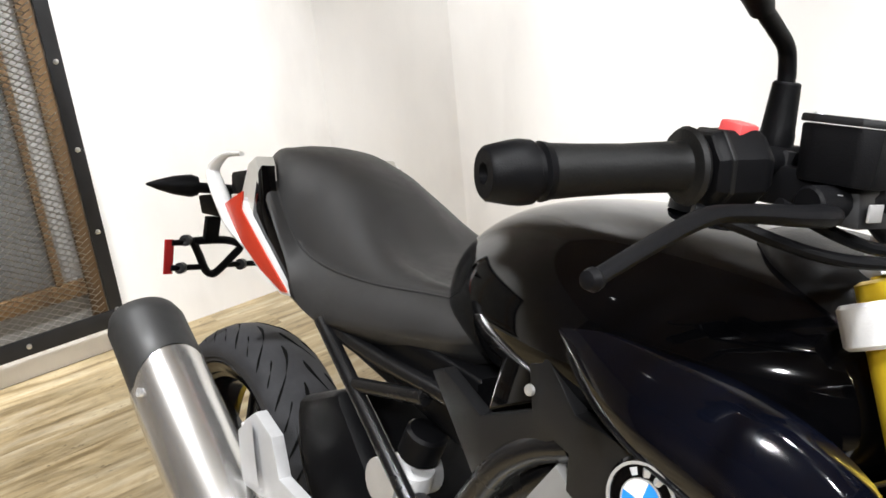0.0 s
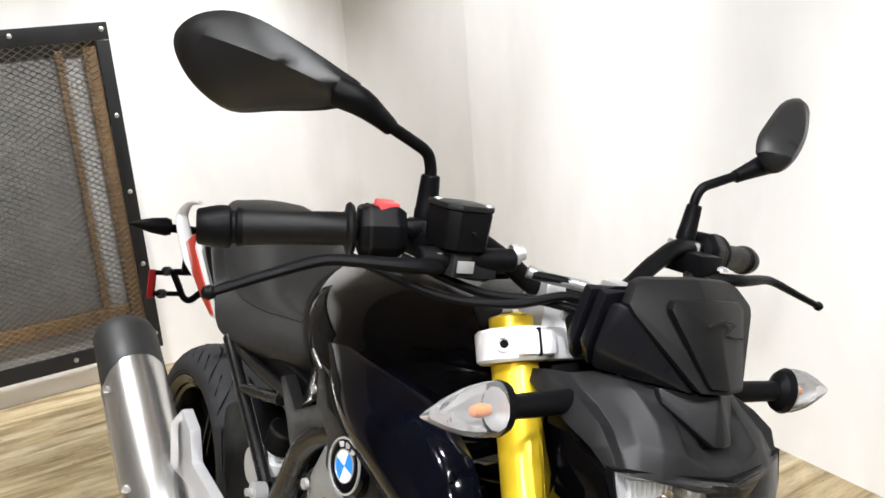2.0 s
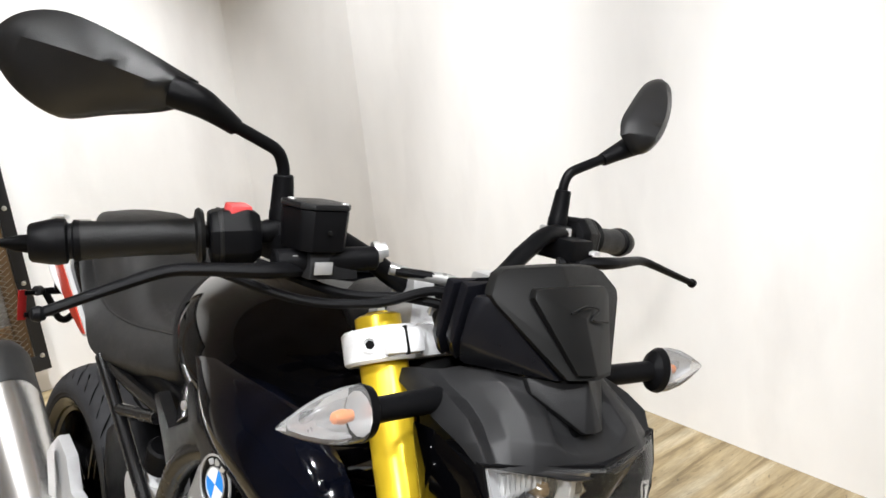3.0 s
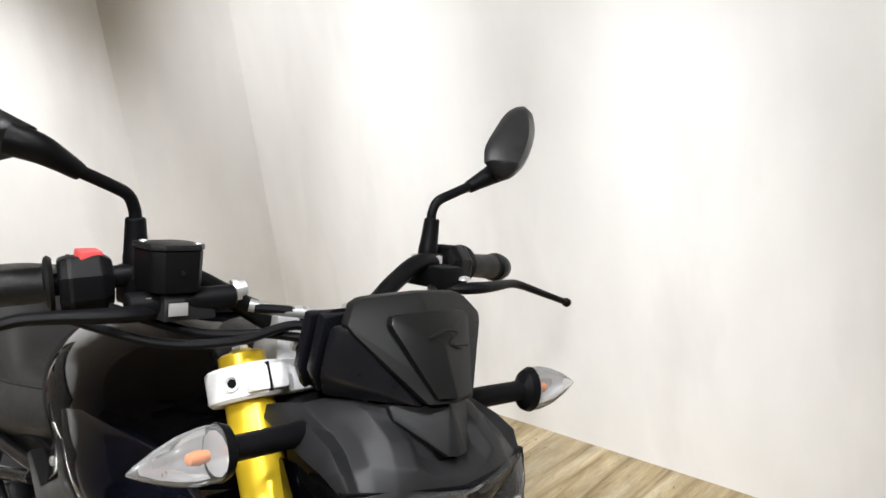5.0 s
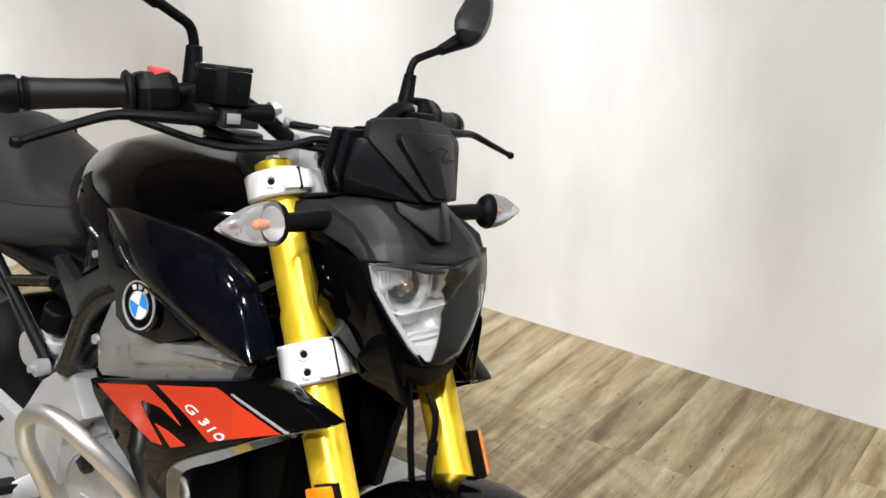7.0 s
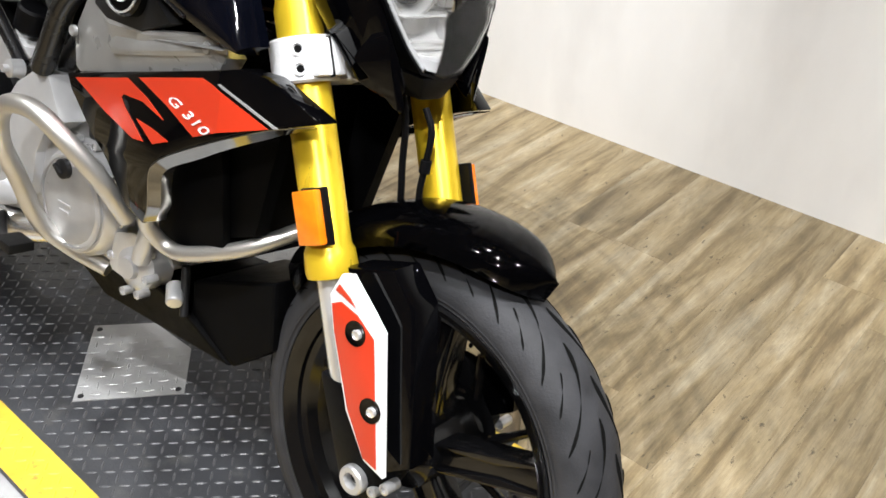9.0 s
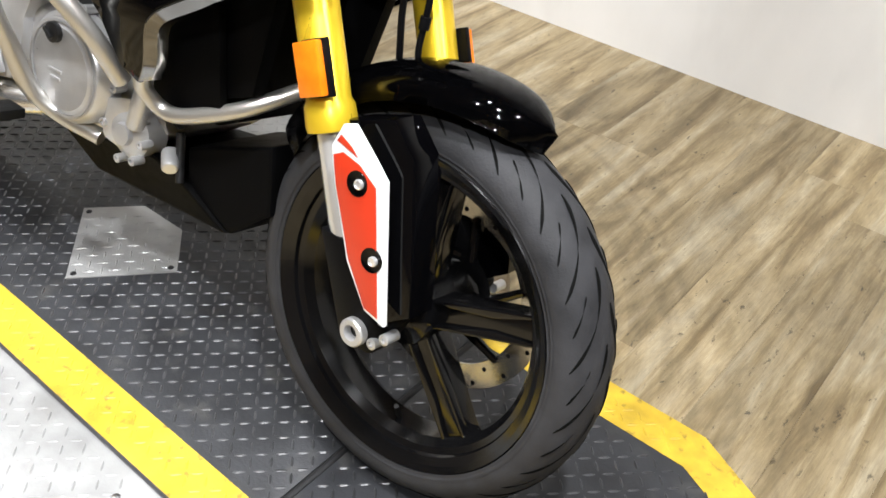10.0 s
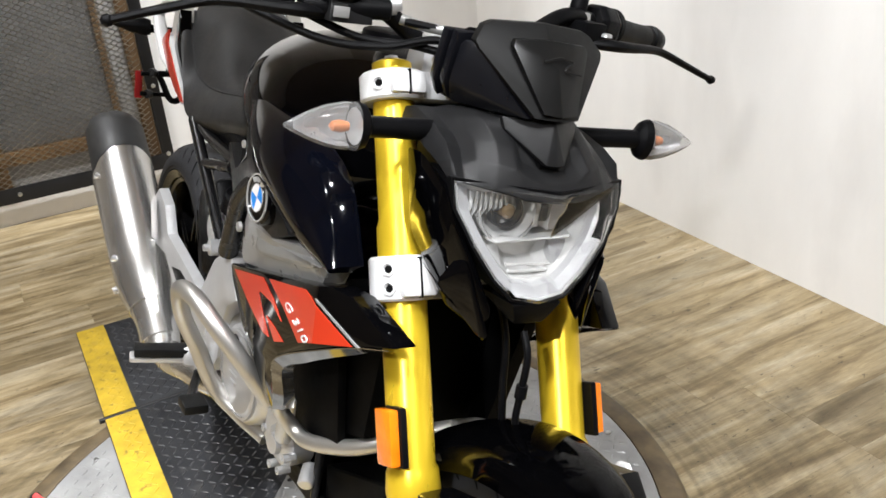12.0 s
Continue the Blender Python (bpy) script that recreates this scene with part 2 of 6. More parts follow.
SHROUD_PAINT = material("metallic_black_paint", (0.0012, 0.0015, 0.0032), 0.085, 0.0, 0.12, 900, spec=0.26, coat=0.2)
LIP = material("dark_mirror_lip", (0.20, 0.195, 0.185), 0.10, 0.95, 0.06, 20)
SATIN_GREY = material("satin_grey_paint", (0.30, 0.298, 0.29), 0.3, 0.45, 0.1, 30)
COVER_GREY = material("warm_silver_paint", (0.50, 0.485, 0.45), 0.4, 0.2, 0.08, 50)
AMBER_BULB = material("amber_bulb", (0.42, 0.14, 0.045), 0.3)

stained(YELLOW, (0.08, 0.06, 0.03), 55, 0.60, 0.70)
stained(SILVER_PLATE, (0.16, 0.15, 0.14), 9, 0.55, 0.8)
stained(TRIM_WOOD, (0.05, 0.035, 0.02), 14, 0.5, 0.7)
stained(DARK_PLATE, (0.07, 0.068, 0.064), 22, 0.58, 0.75)


# ---- building helpers ----
WIDEN = [False]  # while set, side parts of the machine stand further out towards the tail


def part(name, bm, mat, parent=None, label="", smooth=True, sharp=35.0):
    if WIDEN[0]:
        for v in bm.verts:
            out = min(max(0.021 - 0.022 * (v.co.x - 0.8), 0.006), 0.04) * min(abs(v.co.y) / 0.09, 1.0)
            v.co.y += math.copysign(out, v.co.y)
    me = bpy.data.meshes.new(name)
    bmesh.ops.recalc_face_normals(bm, faces=bm.faces)
    for fc in bm.faces:
        fc.smooth = smooth
    for ed in bm.edges:
        if len(ed.link_faces) == 2 and ed.calc_face_angle(0) > radians(sharp):
            ed.smooth = False
    bm.to_mesh(me)
    bm.free()
    me.materials.append(mat)
    ob = new(name, me)
    ob.parent = parent
    if label:
        tagged(ob, label)
    return ob


def empty(name, m, label, category, group="", kind=""):
    ob = new(name)
    ob.matrix_world = m
    return tagged(ob, label, category, group, kind)


def bevel(bm, width, segments=2, angle=30):
    edges = [e for e in bm.edges if len(e.link_faces) == 2 and e.calc_face_angle(0) > radians(angle)]
    if edges and width > 0:
        bmesh.ops.bevel(bm, geom=edges, offset=width, segments=segments, affect="EDGES", profile=0.6)
    return bm


def block(x0, x1, y0, y1, z0, z1, width=0.003, bm=None, m=None):
    b = bmesh.new()
    vs = bmesh.ops.create_cube(b, size=1)["verts"]
    for v in vs:
        v.co = Vector((x0 + (v.co.x + 0.5) * (x1 - x0), y0 + (v.co.y + 0.5) * (y1 - y0), z0 + (v.co.z + 0.5) * (z1 - z0)))
    bevel(b, width)
    if m is not None:
        b.transform(m)
    return join(bm, b)


def join(a, b):
    if a is None:
        return b
    me = bpy.data.meshes.new("tmp")
    b.to_mesh(me)
    b.free()
    a.from_mesh(me)
    bpy.data.meshes.remove(me)
    return a


def frame_of(d):
    d = Vector(d).normalized()
    side = d.cross(Vector((0, 0, 1)))
    if side.length < 1e-3:
        side = Vector((0, 1, 0))
    side.normalize()
    return d, side, side.cross(d)


def rod(a, b, r0, r1=None, seg=20, width=0.0, bm=None):
    """A round bar from a to b, its two radii, with its edges broken."""
    a, b, r1 = Vector(a), Vector(b), r0 if r1 is None else r1
    d, u, v = frame_of(b - a)
    length = (b - a).length
    prof = [(0, 0), (0, r0 - width), (width, r0), (length - width, r1), (length, r1 - width), (length, 0)] if width else [(0, 0), (0, r0), (length, r1), (length, 0)]
    return lathe(prof, a, d, seg, bm)


def lathe(prof, origin, axis, seg=32, bm=None, arc=(0, 360)):
    """Turns (along, radius) pairs round an axis."""
    d, u, v = frame_of(axis)
    origin = Vector(origin)
    b = bmesh.new()
    full = abs(arc[1] - arc[0]) >= 359.9
    count = seg if full else seg + 1
    rings = []
    for h, r in prof:
        if r < 1e-6:
            rings.append([b.verts.new(origin + d * h)])
            continue
        ring = []
        for i in range(count):
            t = radians(arc[0] + (arc[1] - arc[0]) * i / seg)
            ring.append(b.verts.new(origin + d * h + (u * math.cos(t) + v * math.sin(t)) * r))
        rings.append(ring)
    for p, q in zip(rings, rings[1:]):
        for i in range(seg):
            j = (i + 1) % count
            if len(p) == 1 and len(q) == 1:
                continue
            if len(p) == 1:
                b.faces.new((p[0], q[i], q[j]))
            elif len(q) == 1:
                b.faces.new((p[i], q[0], p[j]))
            else:
                b.faces.new((p[i], q[i], q[j], p[j]))
    return join(bm, b)


def spline(points, steps=6):
    """A smooth line through points of any length of tuple."""
    p = [np.array(q, float) for q in points]
    if len(p) < 3:
        return p
    p = [2 * p[0] - p[1]] + p + [2 * p[-1] - p[-2]]
    out = []
    for a, b, c, d in zip(p, p[1:], p[2:], p[3:]):
        for k in range(steps):
            t = k / steps
            out.append(0.5 * (2 * b + (c - a) * t + (2 * a - 5 * b + 4 * c - d) * t * t + (3 * b - a - 3 * c + d) * t**3))
    out.append(p[-2])
    return out


def tube(points, r, seg=14, steps=6, bm=None, flat=1.0):
    """A round tube along a smooth line; points may carry a radius of their own."""
    line = spline(points, steps)
    b = bmesh.new()
    rings, up = [], None
    for i, q in enumerate(line):
        nxt, prv = line[min(i + 1, len(line) - 1)], line[max(i - 1, 0)]
        d = Vector(nxt[:3] - prv[:3]).normalized()
        if up is None:
            up = frame_of(d)[2]
        side = d.cross(up).normalized()
        up = side.cross(d).normalized()
        rad = q[3] if len(q) > 3 else r
        rings.append([b.verts.new(Vector(q[:3]) + (side * math.cos(2 * math.pi * k / seg) + up * (flat * math.sin(2 * math.pi * k / seg))) * rad) for k in range(seg)])
    for p, q in zip(rings, rings[1:]):
        for k in range(seg):
            b.faces.new((p[k], p[(k + 1) % seg], q[(k + 1) % seg], q[k]))
    b.faces.new(rings[0][::-1]), b.faces.new(rings[-1])
    return join(bm, b)


def loft(sections, seg=28, power=2.6, steps=5, bm=None):
    """A body of rounded sections across x: (x, half width, bottom, top, widest height 0..1, middle y)."""
    line = spline([(*s, *(0.5, 0.0)[len(s) - 4:]) if len(s) < 6 else s for s in sections], steps)
    b = bmesh.new()
    rings = []
    for x, w, z0, z1, mid, y in line:
        zm = z0 + (z1 - z0) * mid
        ring = []
        for k in range(seg):
            t = 2 * math.pi * (k + 0.5) / seg
            cy, cz = math.cos(t), math.sin(t)
            yy = w * math.copysign(abs(cy) ** (2 / power), cy)
            h = (z1 - zm) if cz > 0 else (zm - z0)
            ring.append(b.verts.new((x, y + yy, zm + h * math.copysign(abs(cz) ** (2 / power), cz))))
        rings.append(ring)
    for p, q in zip(rings, rings[1:]):
        for k in range(seg):
            b.faces.new((p[k], p[(k + 1) % seg], q[(k + 1) % seg], q[k]))
    b.faces.new(rings[0][::-1]), b.faces.new(rings[-1])
    return join(bm, b)


def slab(outline, thick, width=0.002, bm=None, inward=None, cuts=0):
    """A panel: an outline of points in space, given thickness along inward, with rounded rims."""
    b = bmesh.new()
    pts = [Vector(p) for p in outline]
    if inward is None:
        inward = Vector((0, 1, 0))
    inward = Vector(inward).normalized() * thick
    f1 = [b.verts.new(p) for p in pts]
    f2 = [b.verts.new(p + inward) for p in pts]
    top = b.faces.new(f1)
    bot = b.faces.new(f2[::-1])
    n = len(pts)
    for i in range(n):
        b.faces.new((f1[i], f2[i], f2[(i + 1) % n], f1[(i + 1) % n]))
    bmesh.ops.recalc_face_normals(b, faces=b.faces)
    rim = list(top.edges)
    if width:
        bmesh.ops.bevel(b, geom=rim, offset=width, segments=2, affect="EDGES", profile=0.6)
    ngons = [fc for fc in b.faces if len(fc.verts) > 4]
    bmesh.ops.triangulate(b, faces=ngons)
    return join(bm, b)


def folded(outline, thick, depth, folds, bm=None):
    """A panel drawn in (x, z), bent along the given lines: depth(x, z) gives the y of its face, thick its way inwards."""
    b = bmesh.new()
    b.faces.new([b.verts.new((x, 0, z)) for x, z in outline])
    for p, nrm in folds:
        bmesh.ops.bisect_plane(b, geom=b.verts[:] + b.edges[:] + b.faces[:], plane_co=p, plane_no=nrm)
    bmesh.ops.triangulate(b, faces=b.faces[:])
    got = bmesh.ops.extrude_face_region(b, geom=b.faces[:])
    back = {v for v in got["geom"] if isinstance(v, bmesh.types.BMVert)}
    for v in b.verts:
        v.co.y = depth(v.co.x, v.co.z) + (thick if v in back else 0)
    bmesh.ops.recalc_face_normals(b, faces=b.faces)
    return join(bm, b)


def creased(grid, thick, width=0.002):
    """A folded shell of rows of (y, x, z) columns, the same on both sides."""
    b = bmesh.new()
    for sy in (-1, 1):
        vs = [[b.verts.new((x, sy * y, z)) for y, x, z in col] for col in grid]
        for p, q in zip(vs, vs[1:]):
            for i in range(len(p) - 1):
                b.faces.new((p[i], p[i + 1], q[i + 1], q[i]))
    bmesh.ops.remove_doubles(b, verts=b.verts, dist=1e-5)
    bmesh.ops.recalc_face_normals(b, faces=b.faces)
    bmesh.ops.solidify(b, geom=b.faces[:], thickness=thick)
    bmesh.ops.recalc_face_normals(b, faces=b.faces)
    return bevel(b, width, 2, 10)


def hull(points, width=0.004, bm=None, segments=2):
    """A faceted body: the convex shape round some points, with broken edges."""
    b = bmesh.new()
    for p in points:
        b.verts.new(p)
    got = bmesh.ops.convex_hull(b, input=b.verts)
    dead = [v for v in b.verts if not v.link_faces]
    bmesh.ops.delete(b, geom=dead, context="VERTS")
    bmesh.ops.dissolve_limit(b, angle_limit=radians(6), verts=b.verts, edges=b.edges)
    bevel(b, width, segments, 12)
    return join(bm, b)


def sheet(upper, lower, bulge=0.01, thick=0.006, side=-1, nu=16, nv=6, ease=1.0, bm=None):
    """A curved panel between two edge lines of points, swelling outwards between them."""
    def even(line, n):
        pts = spline(line, 8)
        seg = [0.0]
        for p, q in zip(pts, pts[1:]):
            seg.append(seg[-1] + float(np.linalg.norm(q[:3] - p[:3])))
        out = []
        for k in range(n + 1):
            d = seg[-1] * k / n
            i = max(j for j in range(len(seg)) if seg[j] <= d + 1e-9)
            i = min(i, len(pts) - 2)
            f = (d - seg[i]) / max(seg[i + 1] - seg[i], 1e-9)
            out.append(pts[i] * (1 - f) + pts[i + 1] * f)
        return out
    a, c = even(upper, nu), even(lower, nu)
    b = bmesh.new()
    grid = []
    for i in range(nu + 1):
        col = []
        for j in range(nv + 1):
            s = j / nv
            p = a[i] * (1 - s) + c[i] * s
            p = p + np.array((0, side * bulge * math.sin(math.pi * s) ** ease * (0.35 + 0.65 * math.sin(math.pi * min(max(i / nu, 0.08), 0.92))), 0))
            col.append(b.verts.new(p))
        grid.append(col)
    for i in range(nu):
        for j in range(nv):
            b.faces.new((grid[i][j], grid[i + 1][j], grid[i + 1][j + 1], grid[i][j + 1]))
    bmesh.ops.remove_doubles(b, verts=b.verts, dist=1e-5)
    faces = b.faces[:]
    got = bmesh.ops.extrude_face_region(b, geom=faces)
    for v in got["geom"]:
        if isinstance(v, bmesh.types.BMVert):
            v.co.y -= side * thick
    bmesh.ops.recalc_face_normals(b, faces=b.faces)
    return join(bm, b)


def flip(bm):
    """The same shape on the other side of the machine."""
    bm.transform(Matrix.Scale(-1, 4, (0, 1, 0)))
    bmesh.ops.reverse_faces(bm, faces=bm.faces)
    return bm


# ---- the room ----
WEST, NORTH, EAST, SOUTH = -1.58, 1.575, 4.2, -2.8
CH0, CH1 = (WEST, 1.215), (-1.20, NORTH)


def wall(name, x0, x1, y0, y1, label, mat=None):
    return tagged(part(name, block(x0, x1, y0, y1, -0.02, CEIL, 0.0), mat or WALL), label, "wall", kind="structure")


wall("wall_north", -1.75, EAST + 0.1, NORTH, NORTH + 0.12, "plain white painted showroom wall with faint scuffs")
wall("wall_west", WEST - 0.12, WEST, SOUTH - 0.1, NORTH, "plain white painted wall that holds a mesh screen")
# two unseen walls, added dark to hold down fill and reflections
wall("wall_east", EAST, EAST + 0.12, SOUTH, NORTH, "unseen plain dark wall that closes the room", DARK_WALL)
wall("wall_south", WEST, EAST, SOUTH - 0.12, SOUTH, "unseen plain dark wall that closes the room", DARK_WALL)
chamfer = slab([(*CH0, -0.01), (*CH1, -0.01), (*CH1, CEIL), (*CH0, CEIL)], 0.2, 0.0, inward=(-1, 1, 0))
tagged(part("wall_corner", chamfer, WALL), "white painted slanted wall across the room's corner", "wall", kind="structure")
# unseen ceiling, brown for its reflection in the tank
tagged(part("ceiling", block(WEST - 0.1, EAST + 0.1, SOUTH - 0.1, NORTH + 0.1, CEIL, CEIL + 0.1, 0), CEIL_MAT), "unseen plain brown ceiling that closes the room", "ceiling", kind="structure")
floor = tagged(part("floor", block(WEST - 0.1, EAST + 0.1, SOUTH - 0.1, NORTH + 0.1, -0.08, -0.004, 0), SUBFLOOR), "wood plank floor of washed oak boards", "floor", kind="structure")

# ---- mesh screen on the west wall ----
screen = empty("mesh_screen", pose(WEST, 0, 0), "black steel mesh screen with old timber studs, bolted to the wall", "screen")
Y0, Y1, Z0, Z1 = -1.20, 0.255, 0.105, 1.362
FW = 0.062
part("backing_panel", block(0.002, 0.006, Y0 + 0.03, Y1 - 0.02, Z0 + 0.02, 0.300, 0.001), PALE_PANEL, screen, "pale sheet behind the mesh")
part("backing_panel", block(0.002, 0.006, 0.078, Y1 - 0.02, 0.302, Z1 - 0.02, 0.001), PALE_PANEL, screen, "pale sheet behind the mesh")
part("backing_panel", block(0.002, 0.012, Y0 + 0.03, 0.076, 0.301, Z1 - 0.02, 0.001), GREY_PANEL, screen, "grey sheet behind the mesh")
for ya, yb in ((0.160, 0.208), (-0.43, -0.37), (-1.02, -0.96)):
    part("stud", block(0.014, 0.04, ya, yb, Z0 + 0.05, Z1 - 0.05, 0.003), OLD_WOOD, screen, "weathered brown timber stud")
part("stud", block(0.016, 0.042, Y0 + FW, 0.158, 0.245, 0.300, 0.003), OLD_WOOD, screen, "weathered brown timber rail")
part("stud", block(0.014, 0.036, 0.066, 0.092, 0.302, Z1 - 0.08, 0.002), OLD_WOOD, screen, "thin rusty upright")
verts, faces = [], []
DY, DZ, WIRE = 0.036, 0.0108, 0.0024
rows_n, cols_n = int((Z1 - Z0 - FW) / DZ), int((Y1 - Y0 - FW) / DY)
for i in range(rows_n):
    for j in range(cols_n):
        yc = Y0 + FW / 2 + (j + 0.5 * (i % 2)) * DY
        zc = Z0 + FW / 2 + i * DZ
        for sgn in (-1, 1):
            y2, z2 = yc + sgn * DY / 2, zc + DZ
            k = len(verts)
            verts += [(0.044, yc, zc - WIRE), (0.049, yc, zc + WIRE), (0.049, y2, z2 + WIRE), (0.044, y2, z2 - WIRE)]
            faces.append((k, k + 1, k + 2, k + 3))
me = bpy.data.meshes.new("expanded_mesh")
me.from_pydata(verts, [], faces)
me.materials.append(MESH_STEEL)
ob = new("expanded_mesh", me)
ob.parent = screen
tagged(ob, "expanded steel mesh", kind="stuff")
for nm, bl in (("frame_rail", (Y0, Y1, Z1 - FW, Z1)), ("frame_rail", (Y0, Y1, Z0, Z0 + FW)), ("frame_stile", (Y1 - FW * 0.75, Y1, Z0 + FW + 0.001, Z1 - FW - 0.001)), ("frame_stile", (Y0, Y0 + FW, Z0 + FW + 0.001, Z1 - FW - 0.001))):
    part(nm, block(0.05, 0.058, *bl, 0.0015), STEEL_BLACK, screen)
bolt_mesh = lathe([(0, 0), (0, 0.009), (0.004, 0.0085), (0.006, 0.005), (0.0065, 0)], (0.058, 0, 0), (1, 0, 0), 12)
first = part("bolt", bolt_mesh, BOLT, screen, "zinc-plated round bolt head")
spots = [(Y1 - 0.022, z) for z in (1.338, 1.027, 0.740, 0.454, 0.165)] + [(y, 0.137) for y in (-0.07, -0.355, -0.64, -0.93)] + [(y, 1.338) for y in (-0.07, -0.355, -0.64, -0.93)]
for k, (y, z) in enumerate(spots):
    o = first if k == 0 else new("bolt", first.data)
    o.parent, o.location = screen, (0, y, z)
    tagged(o, "zinc-plated round bolt head")


# ---- turntable and runway ----
RX0, RX1, RY0, RY1, RZ = -0.322, 1.948, -0.323, 0.304, 0.082
TC = (0.765, 0.03)
TR, TZ = 0.65, 0.066
HINGES = (0.165, 1.425)


def lugs(region, z, pitch, mat, name, parent, size=(0.0105, 0.0027, 0.0018), turn=0.0):
    """Raised lens-shaped treads, two ways crossed, wherever region(x, y) holds."""
    vs, fs = [], []
    x0, x1, y0, y1 = -0.4, 2.05, -0.7, 0.7
    ni, nj = int((x1 - x0) / pitch), int((y1 - y0) / pitch)
    for i in range(ni):
        for j in range(nj):
            x, y = x0 + i * pitch, y0 + j * pitch
            if not region(x, y):
                continue
            a = radians(45 if (i + j) % 2 else -45) + turn
            ca, sa = math.cos(a), math.sin(a)
            k = len(vs)
            for u, v, h in ((-1, 0, 0), (-0.45, 0.85, 0), (0.45, 0.85, 0), (1, 0, 0), (0.45, -0.85, 0), (-0.45, -0.85, 0), (-0.5, 0, 1), (0.5, 0, 1)):
                px, py = u * size[0], v * size[1]
                vs.append((x + px * ca - py * sa, y + px * sa + py * ca, z + h * size[2]))
            fs += [(k, k + 6, k + 1), (k + 1, k + 6, k + 7, k + 2), (k + 2, k + 7, k + 3), (k + 3, k + 7, k + 4), (k + 4, k + 7, k + 6, k + 5), (k + 5, k + 6, k)]
    mesh = bpy.data.meshes.new(name)
    mesh.from_pydata(vs, [], fs)
    mesh.materials.append(mat)
    o = new(name, mesh)
    o.parent = parent
    return tagged(o, kind="stuff")


def in_runway(x, y):
    if not (RX0 + 0.02 < x < RX1 - 0.02 and RY0 + 0.09 < y < RY1 - 0.09):
        return False
    return min(abs(x - h) for h in HINGES) > 0.012


turntable = empty("turntable", pose(0, 0, 0), "round bare checker-plate turntable set in a wooden ring", "turntable")
part("disc", lathe([(-0.002, 0), (-0.002, TR - 0.002), (TZ - 0.002, TR - 0.002), (TZ, TR - 0.004), (TZ, 0)], (*TC, 0), (0, 0, 1), 96), SILVER_PLATE, turntable, "bare checker-plate disc")
lugs(lambda x, y: (x - TC[0]) ** 2 + (y - TC[1]) ** 2 < (TR - 0.02) ** 2 and not (RY0 - 0.01 < y < RY1 + 0.01), TZ, 0.0235, SILVER_PLATE, "tread", turntable)
part("ring", lathe([(0.0, TR), (TZ - 0.003, TR + 0.001), (TZ - 0.002, TR + 0.004), (TZ - 0.004, TR + 0.040), (TZ - 0.012, TR + 0.054), (TZ - 0.028, TR + 0.062), (0.0, TR + 0.066)], (*TC, 0), (0, 0, 1), 120), TRIM_WOOD, turntable, "worn bent-wood ring round the platform")
rivet = lathe([(0, 0.007), (0.002, 0.006), (0.003, 0.003), (0.0032, 0)], (0, 0, 0), (0, 0, 1), 10)
rv = part("rivet", rivet, BOLT, turntable)
for k, a in enumerate(range(20, 360, 20)):
    o = rv if k == 0 else new("rivet", rv.data)
    o.parent = turntable
    o.location = (TC[0] + 0.615 * math.cos(radians(a)), TC[1] + 0.615 * math.sin(radians(a)), TZ)

runway = empty("runway", pose(0, 0, 0), "black checker-plate ramp with yellow painted edges", "ramp")
CUT = 0.12
for x0, x1 in ((RX0, HINGES[0] - 0.006), (HINGES[0] + 0.006, HINGES[1] - 0.006), (HINGES[1] + 0.006, RX1)):
    if x1 == RX1:
        deck = slab([(x0, RY0, RZ), (x1 - CUT, RY0, RZ), (x1, RY0 + 0.06, RZ), (x1, RY1 - 0.06, RZ), (x1 - CUT, RY1, RZ), (x0, RY1, RZ)], RZ - TZ - 0.0005, 0.003, inward=(0, 0, -1))
    else:
        deck = block(x0, x1, RY0, RY1, TZ + 0.0005, RZ, 0.003)
    part("deck", deck, DARK_PLATE, runway, "black checker-plate deck")
    for ya, yb, s in ((RY0 + 0.002, RY0 + 0.077, 1), (RY1 - 0.077, RY1 - 0.002, -1)):
        if x1 == RX1:
            o_y, i_y = (ya, yb) if s == 1 else (yb, ya)
            st = slab([(x0, o_y, RZ + 0.0008), (x1 - CUT, o_y, RZ + 0.0008), (x1 - 0.002, o_y + s * 0.058, RZ + 0.0008), (x1 - 0.002, i_y + s * 0.055, RZ + 0.0008), (x1 - CUT, i_y, RZ + 0.0008), (x0, i_y, RZ + 0.0008)], 0.0012, 0, inward=(0, 0, -1))
        else:
            st = block(x0 + 0.001, x1 - 0.001, ya, yb, RZ - 0.0005, RZ + 0.0008, 0)
        part("edge_stripe", st, YELLOW, runway, "scuffed yellow painted stripe")
for x0, x1 in ((RX0 + 0.01, 0.10), (1.46, RX1 - 0.14)):
    part("ramp_support", block(x0, x1, RY0 + 0.012, RY1 - 0.012, 0.0005, TZ - 0.0002, 0.002), STEEL_BLACK, runway, "black steel box under the ramp end")
lugs(in_runway, RZ, 0.0215, LUG_DARK, "tread", runway)


def in_stripe(x, y):
    edge = min(abs(y - RY0 - 0.04), abs(y - RY1 + 0.04)) < 0.024
    return edge and RX0 + 0.02 < x < RX1 - 0.15 and min(abs(x - h) for h in HINGES) > 0.014


lugs(in_stripe, RZ + 0.0008, 0.0215, YELLOW, "stripe_tread", runway, (0.0105, 0.0027, 0.0012))
for xg in HINGES:
    part("hinge_rod", rod((xg, RY0 - 0.012, RZ - 0.004), (xg, RY1 + 0.01, RZ - 0.004), 0.0065, seg=10), STEEL_BLACK, runway, "greasy black hinge rod")
patch = empty("cover_plate", pose(0.783, -0.162, RZ + 0.0015, 0, 0, 49), "small bare checker-plate cover screwed to the ramp", "plate")
